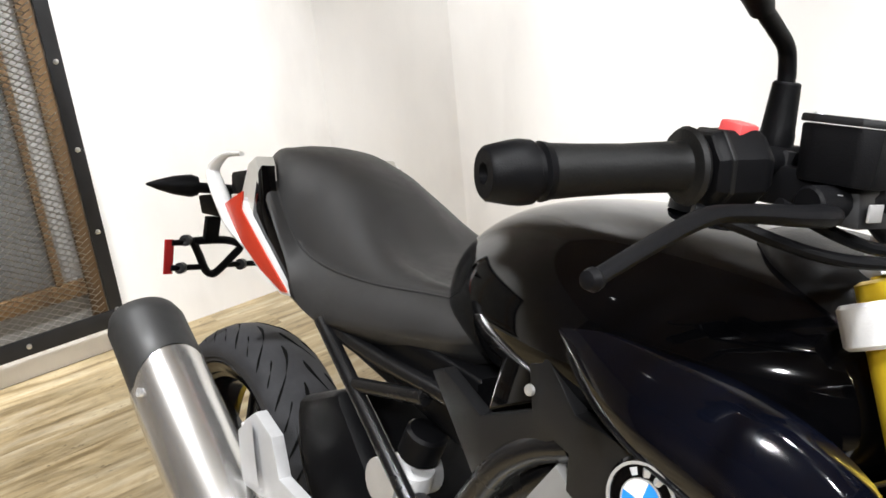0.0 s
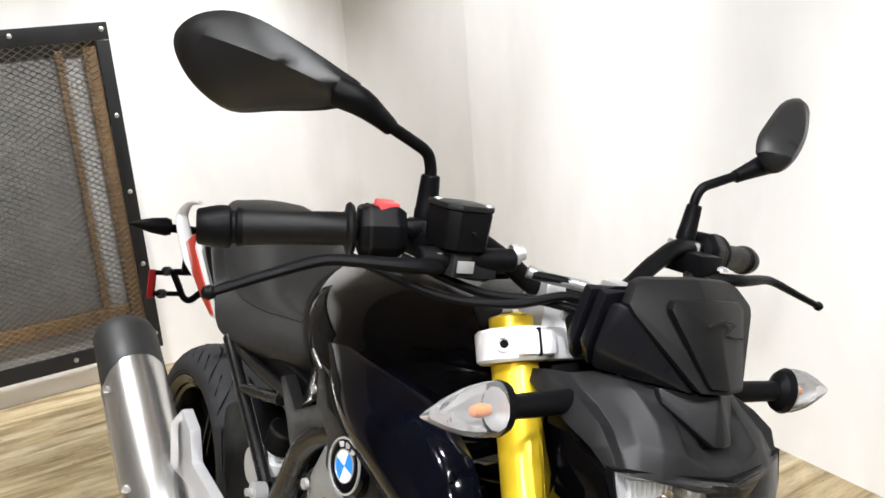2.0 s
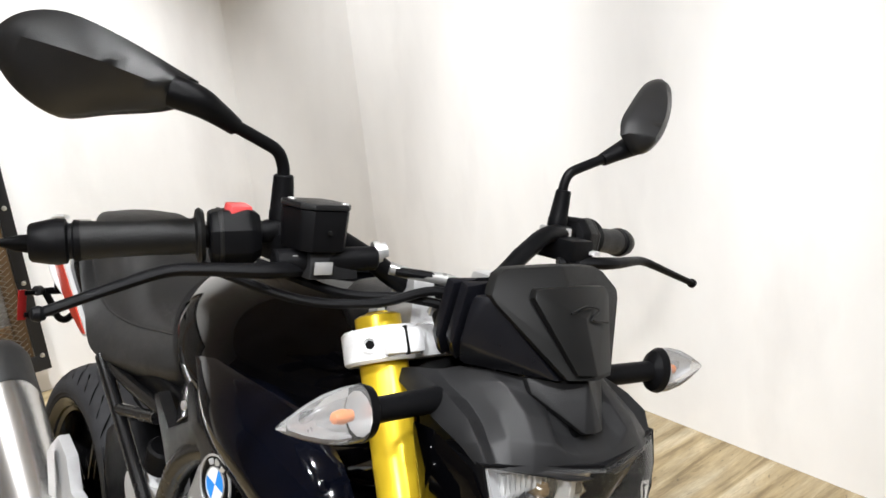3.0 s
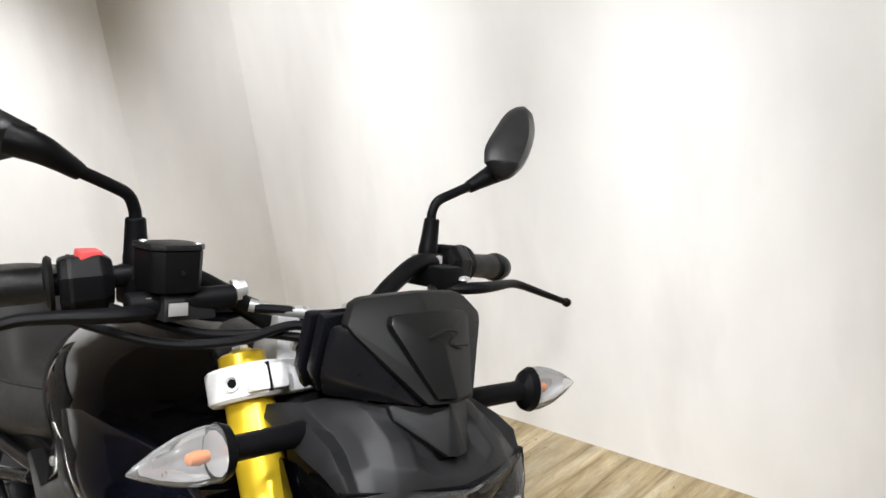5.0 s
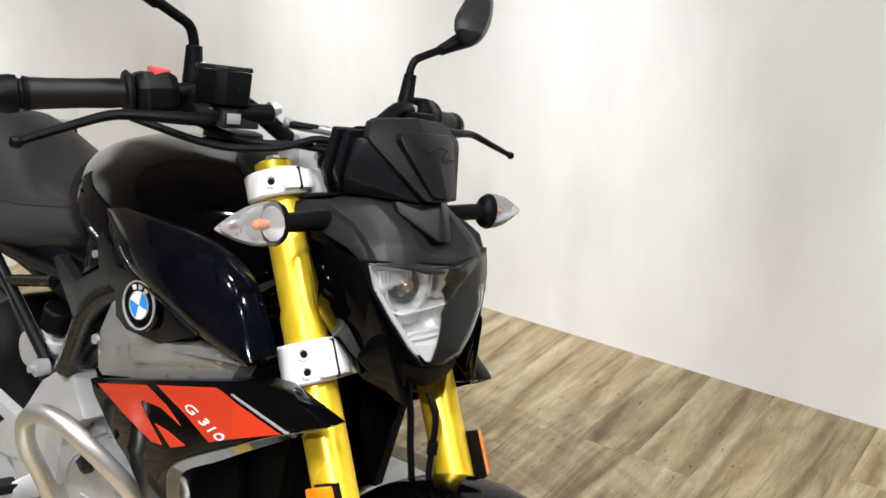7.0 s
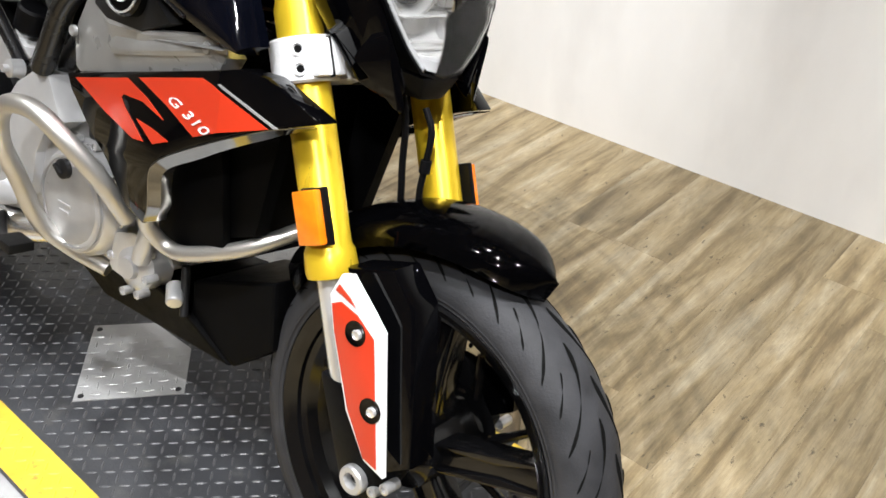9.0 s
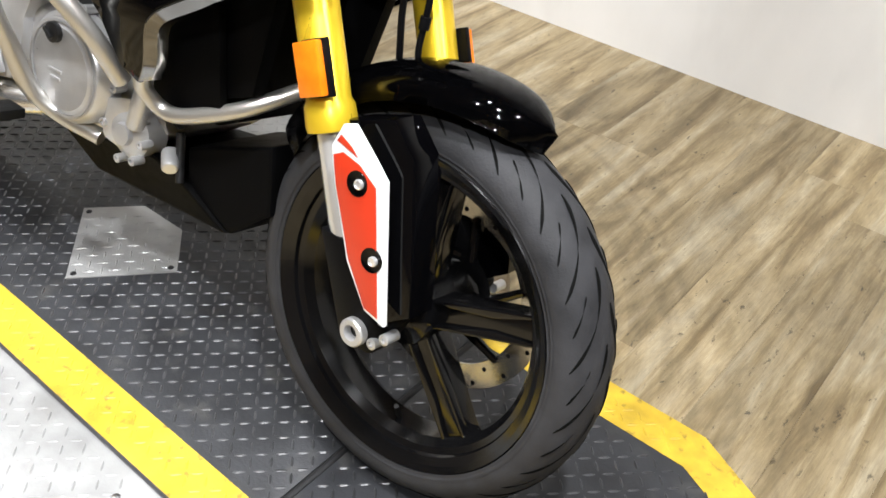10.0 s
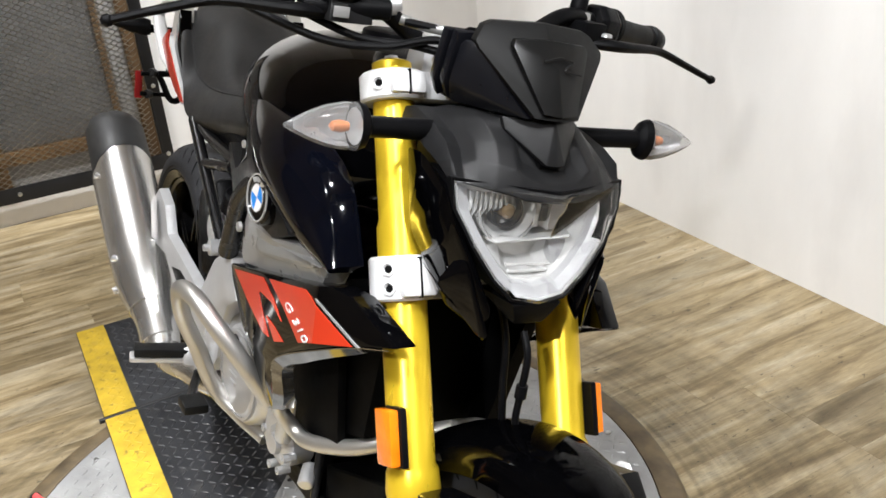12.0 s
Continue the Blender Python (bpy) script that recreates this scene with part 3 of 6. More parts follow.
pp = slab([(0, 0, 0.0015), (0.196, 0, 0.0015), (0.196, 0.127, 0.0015), (0.118, 0.214, 0.0015), (0, 0.217, 0.0015)], 0.0025, 0.0006, inward=(0, 0, -1))
part("plate", pp, SILVER_PLATE, patch)
vs, fs = [], []
for i in range(8):
    for j in range(8):
        x, y = 0.014 + i * 0.0235, 0.014 + j * 0.0235
        if x > 0.186 or y > 0.205 or (x - 0.118) * 0.087 + (y - 0.214) * 0.078 > -0.0016:
            continue
        a = radians(0 if (i + j) % 2 else 90)
        k = len(vs)
        for u, v, h in ((-1, 0, 0), (0, 0.8, 0), (1, 0, 0), (0, -0.8, 0), (0, 0, 1)):
            px, py = u * 0.012, v * 0.003
            vs.append((x + px * math.cos(a) - py * math.sin(a), y + px * math.sin(a) + py * math.cos(a), 0.0015 + h * 0.0018))
        fs += [(k, k + 1, k + 4), (k + 1, k + 2, k + 4), (k + 2, k + 3, k + 4), (k + 3, k, k + 4)]
me = bpy.data.meshes.new("tread")
me.from_pydata(vs, [], fs)
me.materials.append(SILVER_PLATE)
ob = new("tread", me)
ob.parent = patch
tagged(ob, kind="stuff")
for px, py in ((0.012, 0.203), (0.184, 0.012), (0.012, 0.012)):
    part("screw", lathe([(0.0015, 0.006), (0.003, 0.005), (0.0035, 0.002), (0.0035, 0)], (px, py, 0), (0, 0, 1), 10), STEEL_BLACK, patch)
latch = empty("floor_latch", pose(0.352, -0.50, TZ - 0.004, 0, 0, 20), "small red plastic latch handle beside the ramp", "latch")
part("handle", tube([(0, 0, 0.007), (0.03, 0, 0.009), (0.055, 0.004, 0.008)], 0.0075, 10, 4), RED_SWITCH, latch)
part("pivot", lathe([(0, 0), (0, 0.012), (0.006, 0.011), (0.007, 0)], (-0.004, 0, 0.0), (0, 0, 1), 14), STEEL_BLACK, latch)

# ---- the motorcycle ----
LEAN_BIKE = -15.17
bike = empty("motorcycle", pose(0.0433, -0.0821, RZ - 0.0386, LEAN_BIKE, 0, 0), "black motorcycle with gold fork and red panels, leaning on the ramp", "motorcycle")
FAX, RAX = Vector((1.441, 0, 0.321)), Vector((0.010, 0, 0.334))
FY = 0.1107


def fork_x(z):
    return 1.1808 + (0.883 - z) * 0.434


def fork_at(z, y=-FY):
    return Vector((fork_x(z), y, z))


FDIR = Vector((0.434, 0, -1)).normalized()
FFWD = Vector((1, 0, 0.434)).normalized()


def wheel(name, c, radius, half, rim_r, label, spokes=(0.25, 1.51, 2.76, 4.02, 5.28)):
    def crown(a):
        return rim_r + (radius - rim_r) * (0.36 + 0.64 * math.cos(a))
    tyre_prof = [(half * math.sin(a), crown(a)) for a in [radians(-122 + 244 * k / 28) for k in range(29)]]
    w = part(name, lathe(tyre_prof, c, (0, 1, 0), 96), RUBBER, bike, label)
    vs, fs = [], []
    # flat near-black strip on the rubber: groove shade as colour, nothing is cut
    def groove(t0, side, a0, a1, span, bend, wide):
        prev = None
        for k in range(15):
            q = k / 14
            a, t = radians(a0 + (a1 - a0) * q ** bend) * side, t0 - span * q
            wd = wide * min(1, 0.25 + 5 * q, 0.25 + 5 * (1 - q))
            r, y = crown(a) + 0.0006, half * math.sin(a) * 1.005
            now = []
            for s in (-1, 1):
                tt, rr = t + s * wd / radius * q ** 0.7, r
                now.append(len(vs))
                vs.append((c.x + rr * math.cos(tt), c.y + y - s * side * wd * (1 - q) * math.cos(a), c.z + rr * math.sin(tt)))
            if prev:
                fs.append((prev[0], prev[1], now[1], now[0]))
            prev = now
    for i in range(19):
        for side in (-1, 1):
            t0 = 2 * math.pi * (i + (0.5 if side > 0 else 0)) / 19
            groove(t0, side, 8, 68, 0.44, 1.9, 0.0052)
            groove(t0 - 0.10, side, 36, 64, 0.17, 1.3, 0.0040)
    mesh = bpy.data.meshes.new("tread_groove_shade")
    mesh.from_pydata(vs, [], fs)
    mesh.materials.append(RECESS_SHADE)
    o = new("tread_groove_shade", mesh)
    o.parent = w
    tagged(o, "near-black strips painting the shade of long curved tread grooves", kind="stuff")
    for side in (-1, 1):
        for a in (99, 108):
            r, y = crown(radians(a)), side * half * math.sin(radians(a))
            part("sidewall_rib", lathe([(y - 0.0012, r + 0.0012), (y + side * 0.0012, r), (y - 0.0012, r - 0.0016)], c, (0, 1, 0), 72), RUBBER, w)
    ri = half * 0.90
    rim = lathe([(-ri, rim_r - 0.002), (-ri - 0.004, rim_r + 0.006), (-ri - 0.001, rim_r + 0.010), (-ri + 0.004, rim_r + 0.009), (-ri + 0.008, rim_r - 0.006), (-ri * 0.55, rim_r - 0.016), (-ri * 0.4, rim_r - 0.022), (ri * 0.4, rim_r - 0.022), (ri * 0.55, rim_r - 0.016), (ri - 0.008, rim_r - 0.006), (ri - 0.004, rim_r + 0.009), (ri + 0.001, rim_r + 0.010), (ri + 0.004, rim_r + 0.006), (ri, rim_r - 0.002), (ri - 0.006, rim_r - 0.012), (ri - 0.012, rim_r - 0.014), (ri - 0.016, rim_r - 0.022), (ri * 0.4, rim_r - 0.031), (-ri * 0.4, rim_r - 0.031), (-ri + 0.016, rim_r - 0.022), (-ri + 0.012, rim_r - 0.014), (-ri + 0.006, rim_r - 0.012), (-ri, rim_r - 0.002)], c, (0, 1, 0), 96)
    part("rim", rim, RIM_BLACK, w, "gloss black cast rim", sharp=25)
    part("hub", lathe([(-0.07, 0), (-0.07, 0.026), (-0.055, 0.032), (-0.045, 0.044), (-0.02, 0.046), (0.02, 0.046), (0.045, 0.056), (0.055, 0.056), (0.055, 0)], c, (0, 1, 0), 32), RIM_BLACK, w)
    for a0 in spokes:
        u, v = Vector((math.cos(a0), 0, math.sin(a0))), Vector((-math.sin(a0), 0, math.cos(a0)))
        r0, r1 = 0.036, rim_r - 0.024
        blade = hull([c + u * r + v * s + Vector((0, y, 0)) for r, wd, ya in ((r0, 0.019, -0.044), (r0 + (r1 - r0) * 0.6, 0.0125, -0.034), (r1, 0.018, -0.030)) for s in (-wd, wd) for y in (ya * 0.55, 0.018)], 0.003)
        sp = part("spoke", blade, RIM_BLACK, w, "gloss black ribbed spoke", sharp=25)
        for s in (-1, 1):
            rib = hull([c + u * r + v * (s * (wd - e)) + Vector((0, y, 0)) for r, wd, ya in ((r0, 0.0195, -0.046), (r0 + (r1 - r0) * 0.6, 0.0135, -0.036), (r1, 0.021, -0.032)) for e in (0.0, 0.005) for y in (ya * 0.66, ya * 0.3)], 0.002)
            part("spoke_rib", rib, RIM_BLACK, sp, sharp=25)
    return w


front = wheel("front_wheel", FAX, 0.279, 0.053, 0.2165, "front wheel with grooved sport tyre", (-0.92, 0.335, 1.59, 2.85))
part("balance_weight", block(-0.012, 0.012, -0.0025, 0.0025, -0.005, 0.005, 0.001, None, Matrix.Translation((FAX.x - 0.142, -0.049, FAX.z + 0.124)) @ Matrix.Rotation(radians(-50), 4, "Y")), ALLOY, front, "bright balance weight on the rim")
part("valve", rod((FAX.x + 0.01, -0.004, FAX.z - 0.184), (FAX.x + 0.018, -0.03, FAX.z - 0.150), 0.0045, 0.0035, 12), GRIP, front, "rubber tyre valve")
rear = wheel("rear_wheel", RAX, 0.2915, 0.072, 0.2165, "rear wheel with wide grooved tyre")

# front brake disc, on the far side
disc = lathe([(0.072, 0.112), (0.072, 0.149), (0.076, 0.149), (0.076, 0.112), (0.072, 0.112)], FAX, (0, 1, 0), 72)
part("brake_disc", disc, BRUSHED, front, "drilled steel brake disc")
part("disc_carrier", lathe([(0.055, 0.03), (0.062, 0.062), (0.068, 0.066), (0.068, 0.03), (0.055, 0.03)], FAX, (0, 1, 0), 24), RIM_BLACK, front)
for i in range(6):
    a = 2 * math.pi * i / 6 + 0.2
    part("disc_arm", rod(FAX + Vector((math.cos(a) * 0.06, 0.066, math.sin(a) * 0.06)), FAX + Vector((math.cos(a + 0.25) * 0.118, 0.071, math.sin(a + 0.25) * 0.118)), 0.008, 0.006, 10), RIM_BLACK, front)
# solid near-black plugs paint the dark of the drilled holes
hole = part("drilled_hole_shade", lathe([(0.0715, 0), (0.0715, 0.0035), (0.0766, 0.0035), (0.0766, 0)], (0, 0, 0), (0, 1, 0), 8), RECESS_SHADE, front)
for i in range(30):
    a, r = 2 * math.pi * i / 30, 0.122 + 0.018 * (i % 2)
    o = hole if i == 0 else new("drilled_hole_shade", hole.data)
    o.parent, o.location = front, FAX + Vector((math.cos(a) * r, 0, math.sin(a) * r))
cal = hull([*[(FAX.x + dx, y, FAX.z + dz) for y in (0.05, 0.1) for dx, dz in ((-0.18, 0.06), (-0.095, 0.137), (-0.057, 0.108), (-0.123, 0.023))]], 0.006)
part("brake_caliper", cal, MATT_BLACK, bike, "black front brake caliper")

# fork
for sy in (-1, 1):
    y = sy * FY
    leg = part("fork_tube", lathe([(0, 0), (0, 0.0235), (0.002, 0.0245), (0.17, 0.0245), (0.18, 0.0275), (0.455, 0.0275), (0.462, 0.031), (0.485, 0.0325), (0.493, 0.031), (0.494, 0.02), (0.494, 0)], fork_at(0.995, y), FDIR, 40), GOLD, bike, "gold anodised fork tube")
    part("fork_cap", lathe([(-0.003, 0), (-0.003, 0.011), (-0.0005, 0.012), (-0.0005, 0.019), (0.002, 0.0235), (0.018, 0.0235)], fork_at(1.009, y), FDIR, 24), GOLD, leg)
    part("fork_adjuster", lathe([(-0.007, 0), (-0.007, 0.0085), (-0.004, 0.0095), (-0.002, 0.0095)], fork_at(1.009, y), FDIR, 6), ALLOY, leg, "small bright adjuster")
    part("stanchion", rod(fork_at(0.556, y), fork_at(0.412, y), 0.0205, seg=28), CHROME, leg, "polished steel stanchion")
    foot = hull([fork_at(0.43, y) + Vector((dx, dy * sy, 0)) for dx in (-0.024, 0.024) for dy in (-0.026, 0.023)] + [Vector((FAX.x + dx, y + sy * dy, FAX.z + dz)) for dx in (-0.030, 0.022) for dy in (-0.034, 0.016) for dz in (-0.024, 0.022)] + [Vector((1.485, y + sy * dy, FAX.z + 0.028)) for dy in (-0.03, -0.008)], 0.006)
    part("fork_foot", foot, MATT_BLACK, leg, "black cast fork foot")
    part("axle_nut", lathe([(-0.02, 0.019), (0.0, 0.019), (0.0025, 0.017), (0.0025, 0.0105), (-0.004, 0.009), (-0.012, 0.009), (-0.012, 0.0)], (FAX.x - 0.004, y + sy * 0.026, FAX.z), (0, sy, 0), 28), ALLOY, leg, "hollow bright axle end")
    # near-black disc puts shade at the bottom of the axle's hollow
    part("axle_bore", lathe([(-0.0115, 0.0), (-0.0115, 0.0088), (-0.011, 0.0088), (-0.011, 0)], (FAX.x - 0.004, y + sy * 0.026, FAX.z), (0, sy, 0), 16), RECESS_SHADE, leg)
    for bx, bz in ((FAX.x + 0.024, FAX.z - 0.004), (FAX.x + 0.041, FAX.z + 0.012)):
        part("pinch_bolt", lathe([(-0.02, 0.0075), (0.003, 0.0075), (0.004, 0.006), (0.004, 0.004), (0.0, 0.0036), (0.0, 0)], (bx, y + sy * 0.016, bz), (0, sy, 0), 14), ALLOY, leg, "bright pinch bolt")
    amber = Vector((1.312, y + sy * 0.036, 0.617))
    rf = block(-0.021, 0.017, -0.006, 0.006, -0.032, 0.032, 0.003, None, Matrix.Translation(amber) @ Matrix.Rotation(radians(-23.8), 4, "Y"))
    refl = part("reflector", rf, ORANGE, bike, "amber side reflector")
    part("reflector_backing", block(-0.018, 0.021, -0.004, 0.004, -0.034, 0.034, 0.002, None, Matrix.Translation(amber - Vector((0, sy * 0.0101, 0))) @ Matrix.Rotation(radians(-23.8), 4, "Y")), MATT_BLACK, refl)


def yoke(z, h, front_reach, name, label):
    """A cast bridge with two split clamps round the fork tubes."""
    top = part(name, hull([fork_at(z, s * (FY - 0.02)) + FFWD * d + FDIR * e for s in (-1, 1) for d in (-0.03, 0.03) for e in (-h / 2, h / 2)], 0.006), YOKE_ALLOY, bike, label)
    for sy in (-1, 1):
        c = fork_at(z, sy * FY)
        part("clamp", lathe([(-h / 2, 0.024), (-h / 2, 0.036), (-h / 2 + 0.003, 0.039), (h / 2 - 0.003, 0.039), (h / 2, 0.036), (h / 2, 0.024)], c, FDIR, 40), YOKE_ALLOY, top, "silver cast clamp")
        lug = hull([c + FFWD * a + Vector((0, b, 0)) + FDIR * e for a in (0.03, front_reach) for b in (-0.022, 0.022) for e in (-h / 2 + 0.004, h / 2 - 0.004)], 0.005)
        part("clamp_lug", lug, YOKE_ALLOY, top)
        for e in ((-0.011, 0.011) if h > 0.04 else (0.0,)):
            o = c + FDIR * e + FFWD * 0.0235 + Vector((0, sy * 0.0285, 0))
            part("clamp_bolt", lathe([(0, 0.0085), (0.0045, 0.0082), (0.005, 0.0065), (0.002, 0.005), (0.0015, 0)], o, FFWD * 0.8 + Vector((0, sy, 0)), 14), YOKE_ALLOY, top, "socket-head bolt")
        # near-black discs and a sliver paint the shade in sockets and split
        for e in ((-0.011, 0.011) if h > 0.04 else (0.0,)):
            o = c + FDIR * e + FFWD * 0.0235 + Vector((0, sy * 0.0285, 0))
            part("bolt_socket", lathe([(0.0018, 0.0046), (0.0034, 0.0046), (0.0034, 0)], o, FFWD * 0.8 + Vector((0, sy, 0)), 6), RECESS_SHADE, top)
        part("clamp_split", hull([c + FFWD * (0.0405 + a) + Vector((0, b, 0)) + FDIR * e for a in (0.0, front_reach - 0.039) for b in (-0.001, 0.001) for e in (-h / 2 + 0.003, h / 2 - 0.003)], 0.0), RECESS_SHADE, top)
    return top


yoke(0.980, 0.034, 0.044, "top_yoke", "silver cast upper fork bridge")
yoke(0.775, 0.052, 0.046, "lower_yoke", "silver cast lower fork bridge")
part("steering_stem", rod(fork_at(0.99, 0), fork_at(0.75, 0), 0.026), STEEL_BLACK, bike)

# fork guards
WIDEN[0] = True
for sy in (-1, 1):
    y = sy * 0.146
    edge = [(1.368, 0.547), (1.380, 0.577), (1.394, 0.582), (1.433, 0.552), (1.453, 0.535), (1.492, 0.365), (1.460, 0.372), (1.421, 0.42), (1.381, 0.509)]
    guard = part("fork_guard", slab([(x, y, z) for x, z in edge], 0.008, 0.002, inward=(0, -sy, 0)), WHITE, bike, "white fork guard with a red field")
    y2 = y + sy * 0.001
    field = [(1.374, 0.538), (1.387, 0.546), (1.414, 0.541), (1.443, 0.524), (1.482, 0.372), (1.460, 0.376), (1.424, 0.424), (1.385, 0.506)]
    part("red_field", slab([(x, y2, z) for x, z in field], 0.002, 0.0003, inward=(0, -sy, 0)), RED, guard, "red field of the guard")
    part("red_field", slab([(x, y2, z) for x, z in ((1.376, 0.556), (1.380, 0.565), (1.400, 0.556), (1.410, 0.548), (1.390, 0.553))], 0.002, 0.0002, inward=(0, -sy, 0)), RED, guard, "thin red flash")
    for x, z in ((1.416, 0.519), (1.457, 0.439)):
        o = Vector((x, y2, z))
        part("guard_bolt", lathe([(-0.001, 0.0155), (0.0012, 0.015), (0.0008, 0.012), (0.0004, 0)], o, (0, sy, 0), 24), GLOSS_BLACK, guard, "recessed black socket")
        part("guard_bolt", lathe([(0, 0.0065), (0.004, 0.0062), (0.005, 0.005), (0.003, 0.0035), (0.003, 0)], o + Vector((0.004, 0, 0.001)), (0, sy, 0), 12), CHROME, guard, "bright screw head")
    inner = [(1.365, 0.575), (1.432, 0.600), (1.468, 0.566), (1.500, 0.431), (1.510, 0.378), (1.476, 0.352), (1.44, 0.40), (1.40, 0.50)]
    part("guard_bracket", slab([(x, sy * 0.124, z) for x, z in inner], 0.045, 0.008, inward=(0, -sy, 0)), GLOSS_BLACK, bike, "gloss black guard carrier")

# front mudguard
fen = bmesh.new()
cols = []
A0, A1, NA = 146, 67, 26
for i in range(NA + 1):
    q = i / NA
    a = radians(A0 + (A1 - A0) * q)
    R = 0.308 + 0.016 * q + 0.004 * math.sin(q * math.pi) - 0.012 * (max(0, q - 0.8) / 0.2) ** 2
    wide = 0.060 + 0.014 * math.sin(math.pi * min(q * 1.2, 1)) - 0.060 * (max(0, q - 0.74) / 0.26) ** 3.2
    drop = 0.055 - 0.03 * q
    ring = []
    for k in range(13):
        s = -1 + 2 * k / 12
        yy = wide * math.sin(s * 1.45) / math.sin(1.45)
        rr = R - drop * (abs(s) ** 3.2) + 0.006 * (1 - abs(s)) 
        ring.append(fen.verts.new((FAX.x + rr * math.cos(a), yy, FAX.z + rr * math.sin(a))))
    cols.append(ring)
for p, q in zip(cols, cols[1:]):
    for k in range(12):
        fen.faces.new((p[k], p[k + 1], q[k + 1], q[k]))
bmesh.ops.solidify(fen, geom=fen.faces[:], thickness=0.004)
fender = part("front_mudguard", fen, GLOSS_BLACK, bike, "gloss black front mudguard", sharp=60)
for sy in (-1, 1):
    arm = hull([(1.33, sy * 0.07, 0.56), (1.47, sy * 0.066, 0.555), (1.35, sy * 0.10, 0.555), (1.44, sy * 0.095, 0.50), (1.33, sy * 0.10, 0.50), (1.48, sy * 0.066, 0.49), (1.40, sy * 0.10, 0.46)], 0.008)
    part("mudguard_stay", arm, GLOSS_BLACK, fender)

part("speed_cable", tube([(1.330, 0.0, 0.745), (1.346, 0.0, 0.720), (1.347, 0.0, 0.680), (1.347, 0.0, 0.635), (1.355, 0.01, 0.60)], 0.0042, 10, 5), MATT_BLACK, bike, "thin black cable")
part("cable_sleeve", rod((1.347, 0.0, 0.684), (1.347, 0.0, 0.668), 0.0068, seg=12), MATT_BLACK, bike)

# headlamp, mask and instrument cowl
WIDEN[0] = False
LAMP_HALF = [(1.346, 0.0, 0.913), (1.333, 0.056, 0.917), (1.308, 0.113, 0.918), (1.317, 0.110, 0.890), (1.331, 0.089, 0.852), (1.339, 0.062, 0.817), (1.343, 0.036, 0.793), (1.345, 0.0, 0.786)]
lampshape = LAMP_HALF + [(x, -y, z) for x, y, z in LAMP_HALF[-2:0:-1]]
NL, LZ = len(lampshape), 0.860


def lamp_ring(back, s):
    """The lamp's outline, drawn in by s and set back."""
    return [(x * s + 1.330 * (1 - s) - back, y * s, LZ + (z - LZ) * s) for x, y, z in lampshape]


def rings(outlines, thick=0.0, close=False):
    b = bmesh.new()
    loops = [[b.verts.new(p) for p in o] for o in outlines]
    for p, q in zip(loops, loops[1:]):
        for k in range(len(p)):
            b.faces.new((p[k], p[(k + 1) % len(p)], q[(k + 1) % len(p)], q[k]))
    if close:
        b.faces.new(loops[-1])
    if thick:
        bmesh.ops.recalc_face_normals(b, faces=b.faces)
        bmesh.ops.solidify(b, geom=b.faces[:], thickness=thick)
    return b


headlamp = part("headlamp", hull(lamp_ring(0.14, 0.55) + lamp_ring(0.092, 0.90), 0.004), MATT_BLACK, bike, "headlamp with clear lens and bright reflector")
part("lamp_rim", rings([lamp_ring(-0.001, 1.0), lamp_ring(0.066, 0.985)], -0.003), MATT_BLACK, headlamp, smooth=False)
part("side_bezel", rings([lamp_ring(0.003, 0.985), lamp_ring(0.005, 0.93), lamp_ring(0.011, 0.80), lamp_ring(0.020, 0.77)]), BEZEL, headlamp, "satin grey bezel round the reflector", smooth=False)
part("bezel_edge", rings([lamp_ring(0.0025, 0.978), lamp_ring(0.0005, 0.962), lamp_ring(0.0045, 0.945)]), CHROME, headlamp, "bright edge of the bezel")
part("reflector_bowl", rings([lamp_ring(0.018, 0.78), lamp_ring(0.032, 0.70), lamp_ring(0.050, 0.50), lamp_ring(0.056, 0.25)], 0.0, True), LAMP_BOWL, headlamp, "faceted bright reflector", smooth=False)
# upper chamber with the round bulb reflector, its flutes and the shelf below
AT = Vector((1.292, -0.034, 0.882))
part("bulb_ring", lathe([(0.012, 0.034), (0.016, 0.033), (0.004, 0.026), (-0.006, 0.016), (-0.010, 0.010)], AT, (1, -0.12, 0.05), 36), LAMP_BOWL, headlamp, "bright dish round the bulb")
part("bulb_ring", lathe([(0.010, 0.0365), (0.017, 0.0365), (0.017, 0.034), (0.010, 0.034)], AT, (1, -0.12, 0.05), 36), CHROME, headlamp, "bright ring round the bulb")
part("bulb_ring", lathe([(0.0, 0.021), (0.013, 0.020), (0.013, 0.0175), (0.0, 0.0175)], AT, (1, -0.12, 0.05), 28), STEEL_BLACK, headlamp, "dark inner ring")
part("bulb_shield", lathe([(-0.006, 0), (-0.006, 0.0095), (0.016, 0.0085), (0.020, 0.005), (0.021, 0)], AT, (1, -0.12, 0.05), 20), AMBER_GLASS, headlamp, "smoky round bulb cap")
for k in range(9):
    y = -0.088 + 0.0065 * k
    part("reflector_flute", hull([(1.306, y, 0.905), (1.306, y + 0.0055, 0.905), (1.300, y + 0.002, 0.868 + 0.002 * k), (1.309, y + 0.003, 0.888), (1.294, y + 0.003, 0.905)], 0.0006), LAMP_BOWL, headlamp)
for y0, y1, z0, z1, x1, mat in ((0.004, 0.016, 0.872, 0.892, 1.312, STEEL_BLACK), (0.020, 0.044, 0.862, 0.896, 1.310, BEZEL), (-0.004, 0.003, 0.866, 0.904, 1.314, LAMP_BOWL), (0.017, 0.0195, 0.862, 0.904, 1.314, LAMP_BOWL), (0.046, 0.068, 0.872, 0.900, 1.306, LAMP_BOWL)):
    part("reflector_facet", block(1.288, x1, y0, y1, z0, z1, 0.002), mat, headlamp)
